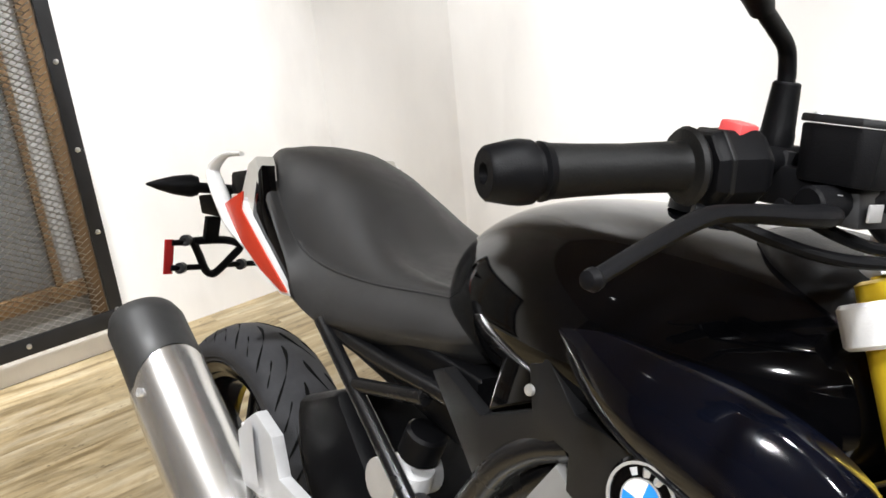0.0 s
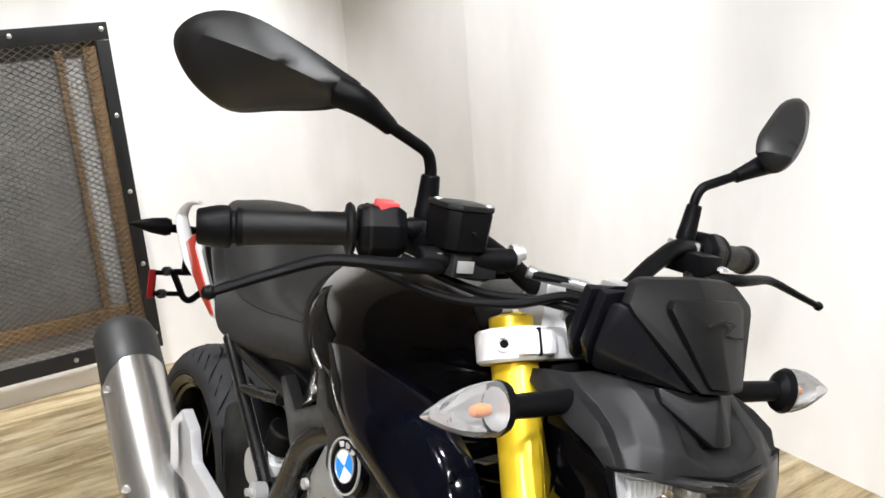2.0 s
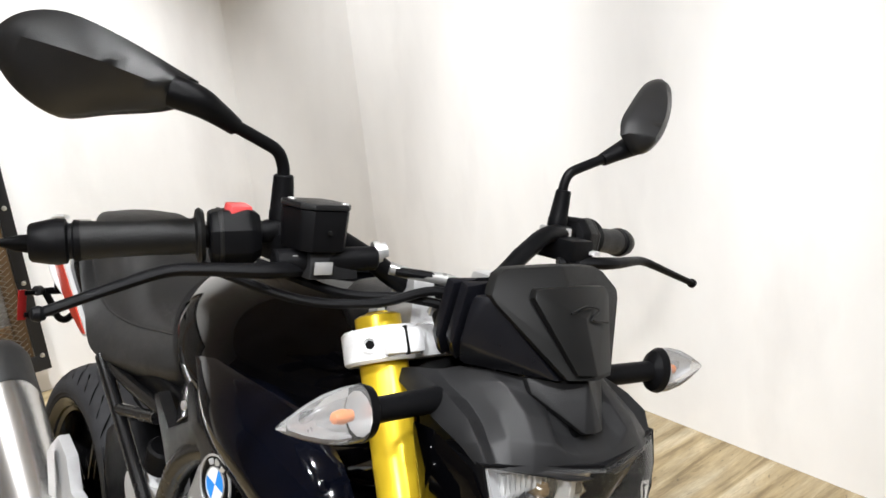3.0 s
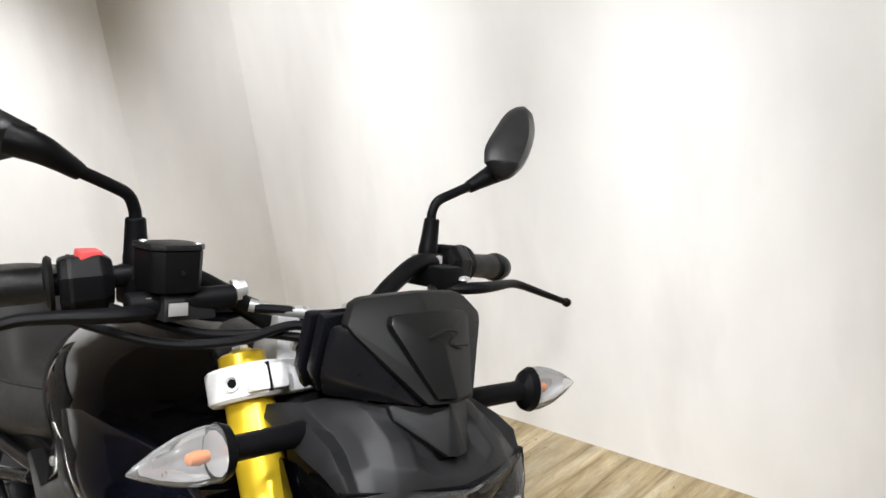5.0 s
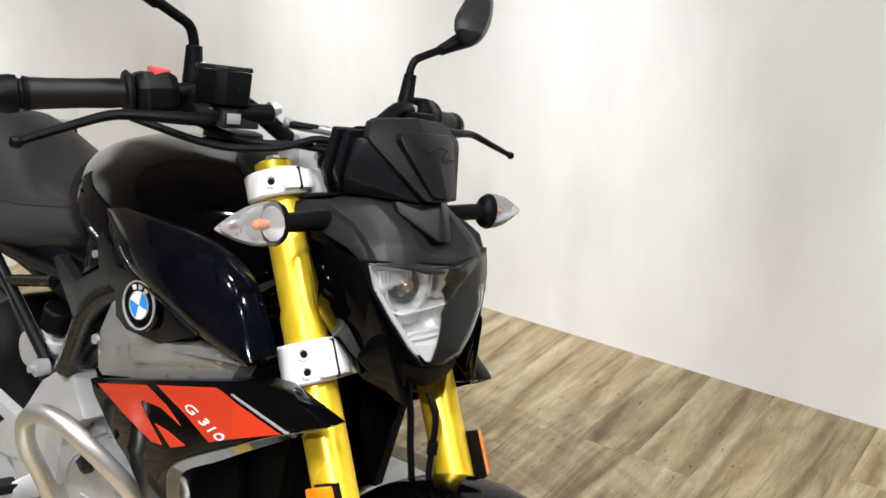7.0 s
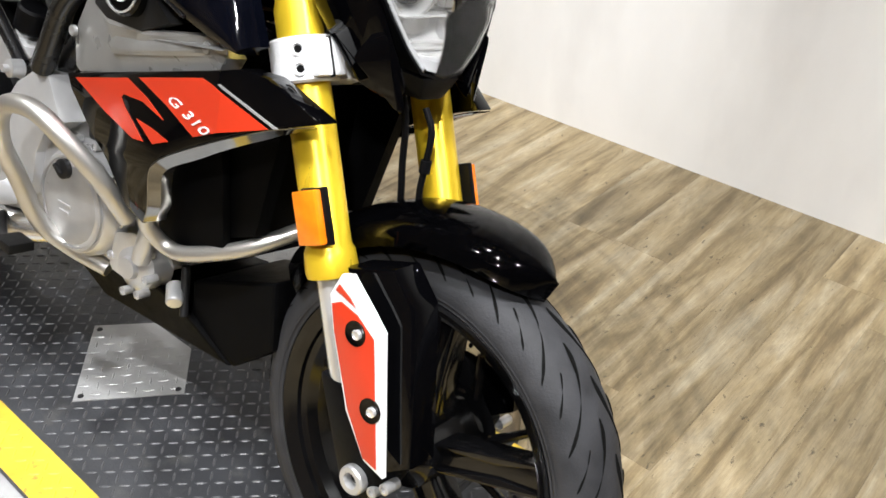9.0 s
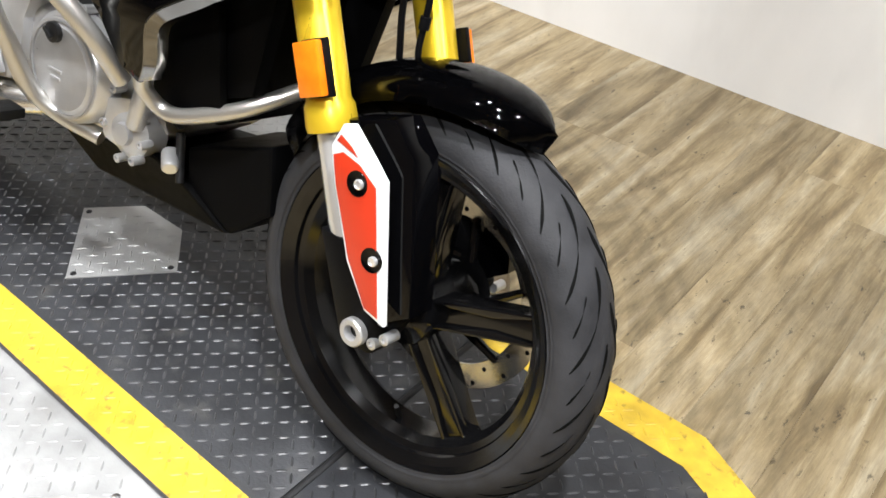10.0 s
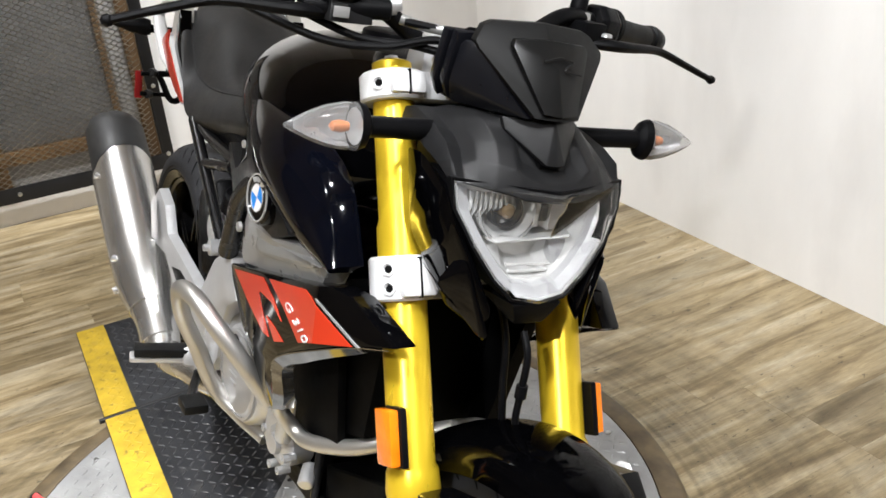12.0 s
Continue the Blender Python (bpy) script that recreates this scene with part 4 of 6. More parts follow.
part("lamp_shelf", hull([(1.285, -0.062, 0.853), (1.285, 0.060, 0.858), (1.318, -0.050, 0.851), (1.318, 0.050, 0.858), (1.285, -0.062, 0.849), (1.285, 0.060, 0.854), (1.316, -0.050, 0.848), (1.316, 0.050, 0.854)], 0.0012), LAMP_BOWL, headlamp, "bright shelf between the chambers")
part("lower_reflector", hull([(1.290, -0.060, 0.846), (1.306, -0.060, 0.842), (1.318, -0.034, 0.806), (1.296, -0.030, 0.800), (1.290, -0.036, 0.846), (1.300, -0.036, 0.842)], 0.003), LAMP_BOWL, headlamp, "white lower reflector wing")
part("lower_reflector", hull([(1.290, 0.066, 0.850), (1.306, 0.068, 0.846), (1.320, 0.036, 0.806), (1.296, 0.030, 0.800), (1.292, 0.034, 0.848), (1.300, 0.034, 0.842)], 0.003), BEZEL, headlamp, "grey lower reflector wing")
for k in range(4):
    w_, z = 0.030 - 0.003 * k, 0.822 - 0.0075 * k
    part("reflector_rib", rod((1.312 + 0.002 * k, -w_, z), (1.312 + 0.002 * k, w_, z), 0.0022, seg=8), LAMP_BOWL, headlamp)
lo = part("lens", rings([lamp_ring(-0.002, 1.0), lamp_ring(-0.006, 0.95), lamp_ring(-0.010, 0.62), lamp_ring(-0.012, 0.25), lamp_ring(-0.0122, 0.05)], 0.0015, True), LENS_CLEAR, headlamp, "clear headlamp lens", sharp=30)
lo.visible_shadow = False

MASK = [
    [(0, 1.299, 0.990), (0, 1.306, 0.956), (0, 1.318, 0.934), (0, 1.338, 0.922), (0, 1.348, 0.905)],
    [(0.021, 1.297, 0.990), (0.019, 1.304, 0.957), (0.020, 1.316, 0.935), (0.022, 1.336, 0.923), (0.024, 1.346, 0.905)],
    [(0.034, 1.288, 0.986), (0.032, 1.297, 0.961), (0.034, 1.312, 0.940), (0.036, 1.333, 0.928), (0.040, 1.343, 0.906)],
    [(0.050, 1.272, 0.983), (0.047, 1.288, 0.969), (0.045, 1.309, 0.955), (0.050, 1.328, 0.936), (0.056, 1.338, 0.910)],
    [(0.066, 1.250, 0.985), (0.064, 1.278, 0.972), (0.063, 1.302, 0.957), (0.068, 1.320, 0.938), (0.074, 1.331, 0.913)],
    [(0.080, 1.226, 0.983), (0.078, 1.252, 0.969), (0.080, 1.284, 0.956), (0.086, 1.306, 0.940), (0.092, 1.321, 0.916)],
    [(0.092, 1.206, 0.975), (0.088, 1.250, 0.956), (0.091, 1.276, 0.944), (0.098, 1.296, 0.932), (0.102, 1.314, 0.918)],
    [(0.104, 1.184, 0.972), (0.105, 1.240, 0.961), (0.109, 1.276, 0.951), (0.114, 1.298, 0.938), (0.112, 1.307, 0.920)],
    [(0.112, 1.150, 0.962), (0.116, 1.205, 0.948), (0.121, 1.250, 0.938), (0.121, 1.282, 0.930), (0.117, 1.302, 0.917)],
]
mask_ob = part("headlamp_mask", creased(MASK, 0.006, 0.0025), DARK_GREY, bike, "matt dark grey headlamp mask with creased facets", sharp=20)
part("mask_core", hull([(1.19, -0.10, 0.950), (1.19, 0.10, 0.950), (1.25, -0.04, 0.968), (1.25, 0.04, 0.968), (1.29, 0.0, 0.945), (1.285, -0.085, 0.922), (1.285, 0.085, 0.922), (1.20, -0.10, 0.90), (1.20, 0.10, 0.90)], 0.004), MATT_BLACK, mask_ob)
TONGUE = ((0.050, 1.284, 0.984), (0.048, 1.291, 0.971), (0.012, 1.329, 0.9405), (0.0, 1.3315, 0.940), (0.0, 1.314, 0.986))
part("mask_tongue", hull([(x + d, sy * y, z + d * 0.4) for y, x, z in TONGUE for sy in (-1, 1) for d in (0.0, -0.006)], 0.002), DARK_GREY, mask_ob, "dark grey pointed tongue over the vent slot", sharp=15)
# black filler under the tongue deepens the slot's shade
part("mask_slot_shade", hull([(x - 0.010, sy * y, z - 0.003) for y, x, z in ((0.056, 1.284, 0.978), (0.055, 1.292, 0.964), (0.014, 1.329, 0.934), (0.0, 1.320, 0.975)) for sy in (-1, 1)], 0.0005), DEEP_BLACK, mask_ob, "black filler that darkens the vent slot")
for sy in (-1, 1):
    wing = hull([(x, sy * y, z) for x, y, z in ((1.304, 0.118, 0.914), (1.250, 0.124, 0.935), (1.205, 0.118, 0.930), (1.236, 0.118, 0.840), (1.300, 0.094, 0.770), (1.338, 0.068, 0.752), (1.344, 0.056, 0.775), (1.333, 0.092, 0.838), (1.317, 0.114, 0.884), (1.25, 0.10, 0.90), (1.27, 0.085, 0.82), (1.31, 0.07, 0.77))], 0.005)
    part("mask_wing", wing, GLOSS_BLACK, mask_ob, "gloss black side wing of the mask", sharp=25)
    part("wing_blade", hull([(x, sy * y, z) for x, y, z in ((1.300, 0.112, 0.800), (1.348, 0.068, 0.742), (1.352, 0.064, 0.756), (1.335, 0.094, 0.832), (1.318, 0.098, 0.84), (1.31, 0.10, 0.79))], 0.003), GLOSS_BLACK, mask_ob, "thin lower blade of the wing", sharp=25)
chin = hull([(1.29, -0.05, 0.79), (1.29, 0.05, 0.79), (1.346, -0.034, 0.786), (1.346, 0.034, 0.786), (1.336, -0.02, 0.757), (1.336, 0.02, 0.757), (1.27, 0, 0.75)], 0.004)
part("mask_chin", chin, MATT_BLACK, mask_ob)

FRONT = ((0.0, 1.2635, 1.084), (0.060, 1.252, 1.080), (0.072, 1.254, 1.075), (0.086, 1.264, 1.058), (0.082, 1.270, 1.050), (0.058, 1.291, 1.020), (0.029, 1.317, 0.988), (0.0, 1.3235, 0.987))
pts = [(x + d, sy * y, z) for y, x, z in FRONT for sy in (-1, 1) for d in (0.0, -0.012)] + [(1.2955, 0.0, 1.04), (1.311, 0.0, 1.01)]
dash = part("instrument_cowl", hull(pts, 0.003), COWL, bike, "matt dark instrument cowl with a smoked screen", sharp=20)
SCR = [(0.046, 1.2765, 1.0655), (0.050, 1.2795, 1.058), (0.022, 1.3175, 0.994)]
part("screen", hull([(x + d, sy * y, z) for y, x, z in SCR for sy in (-1, 1) for d in (0.004, -0.004)] + [(1.2825, 0, 1.068), (1.303, 0.0, 1.04), (1.317, 0.0, 1.01), (1.325, 0, 0.992)], 0.0015), SCREEN, dash, "smoked plastic screen", sharp=20)
part("cowl_mark", tube([(1.3015, -0.020, 1.047), (1.300, 0.002, 1.052), (1.299, 0.020, 1.048), (1.3035, 0.008, 1.040), (1.3035, 0.030, 1.036)], 0.0011, 6, 5), DARK_GREY, dash, "faint raised mark")
for sy in (-1, 1):
    blk = hull([(x, sy * y, z) for x, y, z in ((1.261, 0.085, 1.056), (1.246, 0.093, 1.056), (1.240, 0.098, 1.010), (1.228, 0.086, 0.986), (1.309, 0.033, 0.985), (1.288, 0.058, 1.016), (1.24, 0.02, 1.055), (1.23, 0.02, 0.986), (1.30, 0.01, 0.985))], 0.004)
    part("cowl_side", blk, COWL_SIDE, dash, "satin black cowl side facet", sharp=20)
    for k, (d, g) in enumerate(((0.0, 0.0), (-0.017, 0.003))):
        rib = hull([(x + d, sy * (y + g), z) for x, y, z in ((1.241, 0.0945, 1.062), (1.231, 0.0955, 1.066), (1.220, 0.0985, 1.012), (1.231, 0.0985, 1.006), (1.238, 0.05, 1.066), (1.224, 0.05, 1.008), (1.217, 0.088, 0.992), (1.227, 0.088, 0.988))], 0.003)
        part("cowl_rib", rib, COWL_SIDE, dash, "black ribbed rim of the instrument", sharp=20)
part("gauge", hull([(1.17, -0.080, 1.02), (1.17, 0.080, 1.02), (1.235, -0.084, 1.070), (1.235, 0.084, 1.070), (1.185, -0.075, 0.985), (1.185, 0.075, 0.985), (1.24, -0.075, 0.985), (1.24, 0.075, 0.985)], 0.006), MATT_BLACK, dash)
# pale bar imitates light caught on the instrument's top edge
part("gauge_edge_light", hull([(1.166, -0.082, 1.022), (1.166, 0.082, 1.022), (1.178, -0.082, 1.034), (1.178, 0.082, 1.034), (1.172, -0.082, 1.016), (1.172, 0.082, 1.016)], 0.003), SILVER_PAINT, dash, "instrument edge painted pale where it catches light")

# turn signals
for sy in (-1, 1):
    arm = rod((1.222, sy * 0.085, 0.951), (1.241, sy * 0.192, 0.956), 0.0125, 0.0115, 18, 0.002)
    sig = part("turn_signal", arm, MATT_BLACK, bike, "turn signal with clear lens and amber bulb")
    c, ax = Vector((1.242, sy * 0.194, 0.956)), Vector((0.05, sy, -0.02))
    squash = Matrix.Translation(c) @ Matrix.Diagonal((0.66, 1, 0.92, 1)) @ Matrix.Translation(-c)
    cup = lathe([(-0.008, 0), (-0.008, 0.014), (-0.002, 0.025), (0.006, 0.0285), (0.008, 0.0285), (0.008, 0.024), (0.003, 0)], c, ax, 24)
    cup.transform(squash)
    part("signal_cup", cup, MATT_BLACK, sig)
    ls = lathe([(0.008, 0.0275), (0.022, 0.0275), (0.042, 0.0235), (0.062, 0.0155), (0.080, 0.006), (0.087, 0.0015), (0.0875, 0)], c, ax, 28)
    ls.transform(squash)
    part("signal_lens", ls, SIGNAL_LENS, sig, "clear pointed lens").visible_shadow = False
    inner = lathe([(0.009, 0.0255), (0.022, 0.0250), (0.040, 0.0205), (0.058, 0.0135), (0.074, 0.005)], c - Vector((0.004, 0, 0)), ax, 10, arc=(100, 260) if sy > 0 else (-80, 80))
    inner.transform(squash)
    part("signal_reflector", inner, ALLOY, sig, "faceted reflector", smooth=False)
    part("signal_bulb", lathe([(0, 0), (0, 0.005), (0.010, 0.0068), (0.018, 0.005), (0.022, 0)], c + ax * 0.016, ax, 16), AMBER_BULB, sig, "amber bulb")
    part("signal_back", lathe([(0.0085, 0.020), (0.0088, 0.012), (0.009, 0.0)], c, ax, 12), ALLOY, sig, "faceted reflector", smooth=False)

# handlebar
BAR = [(1.105, 0, 1.028), (1.105, 0.06, 1.033), (1.095, 0.115, 1.066), (1.082, 0.17, 1.087), (1.050, 0.266, 1.076), (1.014, 0.372, 1.064)]
bar = part("handlebar", tube([(x, -y, z) for x, y, z in BAR[::-1]] + BAR[1:], 0.011, 14, 6), MATT_BLACK, bike, "matt black tubular handlebar")
GI, GO = Vector((1.050, -0.266, 1.077)), Vector((1.0155, -0.368, 1.066))
for sy in (-1, 1):
    gi, go = Vector((GI.x, -sy * GI.y, GI.z)), Vector((GO.x, -sy * GO.y, GO.z))
    d = (go - gi)
    L = d.length
    prof = [(0, 0), (0, 0.024), (0.004, 0.027), (0.007, 0.025), (0.009, 0.0175)]
    prof += [(0.012, 0.0168), (0.02, 0.0172), (L * 0.5, 0.0166), (L - 0.02, 0.0172)]
    prof += [(L - 0.003, 0.018), (L, 0.018), (L, 0)]
    grip = part("grip", lathe(prof, gi, d, 24), GRIP, bar, "ribbed rubber grip")
    part("bar_end", lathe([(0, 0), (0, 0.0185), (0.005, 0.0195), (0.007, 0.0165), (0.010, 0.0165), (0.012, 0.0205), (0.020, 0.0212), (0.026, 0.0205), (0.041, 0.0175), (0.043, 0.0155), (0.043, 0.007), (0.036, 0.006), (0.036, 0)], go, d, 24), MATT_BLACK, bar, "black bar-end weight")
    sd = (gi - go).normalized()
    su = Vector((0, 0, 1)) - sd * sd.z
    su.normalize()
    sf = Vector((1, 0, 0)) - sd * sd.x
    sf.normalize()
    octo = ((-0.024, -0.012), (-0.012, -0.026), (0.012, -0.028), (0.026, -0.014), (0.027, 0.008), (0.014, 0.025), (-0.012, 0.024), (-0.024, 0.010))
    sw = hull([gi + sd * h + sf * (a * g) + su * (c * g) for h, g in ((0.004, 0.9), (0.009, 1.0), (0.042, 1.02), (0.052, 0.78)) for a, c in octo], 0.003)
    cube = part("switch_cube", sw, MATT_BLACK, bar, "black switch housing", sharp=20)
    part("switch_seam", hull([gi + sd * h + sf * (a * 1.03) + su * (c * 1.03) for h in (0.0125, 0.0165) for a, c in octo], 0.001), GRIP, cube)
    if sy < 0:
        part("switch", block(-0.009, 0.009, -0.011, 0.011, -0.004, 0.009, 0.003, None, Matrix.Translation((1.064, -0.240, 1.101)) @ Matrix.Rotation(radians(8), 4, "Y")), RED_SWITCH, cube, "red engine stop switch")
    # lever and its perch
    perch = hull([(1.070 + dx, sy * (0.188 + dy), 1.070 + dz) for dx in (-0.02, 0.05) for dy in (-0.018, 0.02) for dz in (-0.014, 0.014)], 0.005)
    pc = part("lever_perch", perch, MATT_BLACK, bar, "lever bracket")
    lev = [(x, sy * y, z, r) for x, y, z, r in ((1.100, 0.168, 1.055, 0.008), (1.125, 0.218, 1.057, 0.0105), (1.124, 0.254, 1.057, 0.0095), (1.114, 0.296, 1.057, 0.008), (1.108, 0.327, 1.054, 0.0075), (1.110, 0.375, 1.040, 0.0065), (1.115, 0.427, 1.024, 0.0058))]
    lv = part("lever", tube(lev, 0.007, 12, 6, flat=0.75), MATT_BLACK, bar, "black hand lever")
    end = lev[-1]
    part("lever_end", lathe([(-0.007, 0), (-0.005, 0.005), (0, 0.0068), (0.005, 0.005), (0.007, 0)], end[:3], (0, 1, 0), 14), MATT_BLACK, lv)

for sy in (-1, 1):
    part("bar_riser", hull([(1.085, sy * 0.035, 0.995), (1.135, sy * 0.035, 0.985), (1.085, sy * 0.075, 0.995), (1.135, sy * 0.075, 0.985), (1.088, sy * 0.04, 1.046), (1.125, sy * 0.04, 1.046), (1.088, sy * 0.068, 1.046), (1.125, sy * 0.068, 1.046)], 0.007), ALLOY, bike, "silver handlebar clamp")

# brake fluid reservoir
def tub(z, grow):
    return [(x - 0.016, y, z - 0.003) for x, y in ((1.107 - grow, -0.209 - grow * 0.5), (1.107 - grow, -0.168 + grow * 0.5), (1.118, -0.161 + grow), (1.150, -0.159 + grow), (1.161 + grow, -0.168 + grow * 0.5), (1.161 + grow, -0.203 - grow * 0.5), (1.150, -0.212 - grow), (1.118, -0.214 - grow))]


res = part("brake_reservoir", hull(tub(1.079, -0.002) + tub(1.118, 0.0), 0.003), MATT_BLACK, bike, "black brake fluid reservoir on the handlebar", sharp=25)
part("lid", hull(tub(1.1185, 0.0012) + tub(1.124, 0.0005), 0.0015), DARK_GREY, res, "dark grey reservoir lid", sharp=25)
for x, y in ((1.115, -0.203), (1.153, -0.167)):
    part("lid_screw", lathe([(0, 0.004), (0.0012, 0.0036), (0.0012, 0.0)], (x - 0.016, y, 1.121), (0, 0, 1), 10), ALLOY, res)
part("sight_glass", rod((1.144, -0.186, 1.095), (1.1475, -0.186, 1.095), 0.002, seg=10), GRIP, res)
part("reservoir_foot", hull([(1.075, -0.16, 1.052), (1.075, -0.21, 1.052), (1.139, -0.145, 1.049), (1.139, -0.2, 1.049), (1.095, -0.165, 1.079), (1.095, -0.2, 1.079), (1.134, -0.15, 1.077), (1.134, -0.198, 1.077)], 0.004), STEEL_BLACK, res)
part("master_cylinder", rod((1.114, -0.225, 1.062), (1.134, -0.125, 1.069), 0.013, 0.012, 16, 0.002), MATT_BLACK, res, "black master cylinder")
part("banjo_bolt", lathe([(0, 0), (0, 0.011), (0.006, 0.011), (0.006, 0.008), (0.013, 0.0075), (0.014, 0)], (1.126, -0.122, 1.073), (0.25, 0.9, 0.25), 12), ALLOY, res, "bright hose bolt")
part("maker_label", block(1.1405, 1.1425, -0.197, -0.178, 1.055, 1.067, 0.0008), ALLOY, res, "small pale label")
for sy in (-1, 1):
    part("mirror_clamp", hull([(1.056 + dx, sy * (0.193 + dy), z) for dx in (-0.008, 0.028) for dy in (-0.012, 0.012) for z in (1.070, 1.094)], 0.003), STEEL_BLACK if sy < 0 else ALLOY, bar, "clamp under the mirror stem")
    part("clamp_nut", rod((1.066, sy * 0.194, 1.092), (1.066, sy * 0.194, 1.104), 0.0095, seg=6), ALLOY if sy > 0 else DARK_GREY, bar, "hexagonal mirror nut")
    part("pivot_bolt", lathe([(0, 0.0085), (0.004, 0.008), (0.005, 0.004), (0.005, 0)], (1.120, sy * 0.208, 1.067), (0, 0, 1), 12), ALLOY, bar, "bright lever pivot bolt")
for hose in ([(1.155, -0.115, 1.060), (1.185, -0.068, 1.054), (1.208, -0.048, 1.03), (1.225, -0.05, 0.97), (1.235, -0.04, 0.87), (1.30, -0.01, 0.75), (1.312, 0.0, 0.66), (1.318, 0.01, 0.58)], [(1.10, -0.235, 1.06), (1.13, -0.16, 1.035), (1.17, -0.10, 1.035), (1.20, -0.06, 1.02), (1.2, -0.03, 0.95)], [(1.06, -0.27, 1.05), (1.12, -0.2, 1.028), (1.16, -0.14, 1.03), (1.19, -0.08, 1.045), (1.21, -0.03, 1.0)], [(1.10, 0.2, 1.06), (1.16, 0.14, 1.045), (1.2, 0.06, 1.05), (1.21, 0.02, 0.99)]):
    part("cable", tube(hose, 0.0048, 10, 7), MATT_BLACK, bike, "black control cable")
part("hose_ferrule", tube([(1.150, -0.118, 1.062, 0.0065), (1.162, -0.100, 1.058, 0.0055), (1.180, -0.074, 1.056, 0.006), (1.190, -0.060, 1.052, 0.0058)], 0.006, 12, 5), SATIN_GREY, bike, "bright brake hose ferrule")

# mirrors
RIM_R = [(1.066, -0.288, 1.217), (1.024, -0.336, 1.246), (0.987, -0.377, 1.264), (0.959, -0.408, 1.260), (0.942, -0.427, 1.241), (0.942, -0.427, 1.220), (0.957, -0.410, 1.192), (0.982, -0.382, 1.174), (1.014, -0.348, 1.181), (1.055, -0.302, 1.193)]
RIM_L = [(1.090, 0.270, 1.216), (1.079, 0.284, 1.236), (1.067, 0.317, 1.260), (1.053, 0.360, 1.286), (1.047, 0.392, 1.296), (1.051, 0.408, 1.286), (1.061, 0.406, 1.265), (1.076, 0.380, 1.236), (1.090, 0.342, 1.209), (1.098, 0.297, 1.193)]
RIM_L = [(x, 0.264 + (y - 0.270) * 0.86, z) for x, y, z in RIM_L]
for sy, rim_pts, out in ((-1, RIM_R, Vector((0.75, -0.56, 0.34))), (1, RIM_L, Vector((1, 0.25, 0.3)))):
    out.normalize()
    base = Vector((1.066, sy * 0.194, 1.088))
    neck = Vector((1.080, sy * 0.285, 1.198))
    stem = tube([tuple(base), (1.067, sy * 0.196, 1.135), (1.067, sy * 0.198, 1.150), (1.068, sy * 0.206, 1.163), (1.071, sy * 0.228, 1.173), (1.075, sy * 0.258, 1.185), tuple(neck)], 0.0062, 12, 7)
    mir = part("mirror", stem, MATT_BLACK, bike, "black rear-view mirror on a bent stem")
    part("stem_boot", lathe([(0, 0), (0, 0.0125), (0.010, 0.0125), (0.012, 0.0118), (0.045, 0.0098), (0.0465, 0.0085), (0.0465, 0)], base + Vector((0, 0, 0.006)), (0.05, sy * 0.06, 1), 16), MATT_BLACK, mir)
    pts = [Vector(p) for p in rim_pts]
    mid = sum(pts, Vector()) / len(pts)
    far = pts[4]
    b = bmesh.new()
    loops = []
    line = [Vector(p) for p in spline([tuple(p) for p in pts + pts[:1]], 4)[:-1]]
    root = pts[0] * 0.25 + pts[-1] * 0.75
    axis = far - root
    for scale, lift in ((1.0, 0.0), (1.015, 0.006), (0.985, 0.012)):
        loops.append([b.verts.new(mid + (p - mid) * scale + out * lift) for p in line])
    crest, slope = [], []
    for p in line:
        q = min(max((p - root).dot(axis) / axis.length_squared, 0.10), 0.82)
        top = root + axis * q + out * (0.022 + 0.014 * math.sin(math.pi * min(q + 0.12, 1)))
        edge_ = mid + (p - mid) * 0.985 + out * 0.012
        slope.append(b.verts.new(edge_ * 0.5 + top * 0.5 + out * 0.0035))
        crest.append(b.verts.new(top))
    loops += [slope, crest]
    n_ = len(line)
    for p, q in zip(loops, loops[1:]):
        for i in range(n_):
            b.faces.new((p[i], p[(i + 1) % n_], q[(i + 1) % n_], q[i]))
    b.faces.new(loops[0][::-1])
    bmesh.ops.remove_doubles(b, verts=b.verts, dist=2e-4)
    part("mirror_shell", b, MIRROR_SHELL, mir, "matt black creased mirror shell", sharp=40)
    g = [mid + (p - mid) * 0.93 - out * 0.0006 for p in pts]
    part("mirror_glass", slab([tuple(p) for p in g], 0.0012, 0, inward=tuple(-out)), REFLECTOR, mir, "mirror glass")
    part("mirror_neck", tube([(1.0745, sy * 0.254, 1.1825, 0.0085), (1.078, sy * 0.270, 1.191, 0.0105), (1.081, sy * 0.292, 1.2015, 0.0135), (1.080 + (0.0 if sy > 0 else -0.012), sy * 0.312, 1.2085, 0.0150)], 0.012, 14, 4), MATT_BLACK, mir)

# tank
tank = part("fuel_tank", loft([(0.615, 0.060, 0.80, 0.885, 0.5), (0.628, 0.095, 0.795, 0.928, 0.5), (0.655, 0.124, 0.79, 0.962, 0.5), (0.700, 0.148, 0.79, 0.987, 0.5), (0.765, 0.173, 0.785, 1.005, 0.5), (0.84, 0.192, 0.78, 1.013, 0.5), (0.92, 0.201, 0.775, 1.013, 0.5), (0.99, 0.194, 0.775, 1.007, 0.5), (1.05, 0.170, 0.78, 0.996, 0.5), (1.11, 0.130, 0.80, 0.982, 0.5), (1.16, 0.085, 0.84, 0.962, 0.5)], 56, 2.25, 6), GLOSS_BLACK, bike, "gloss black fuel tank")
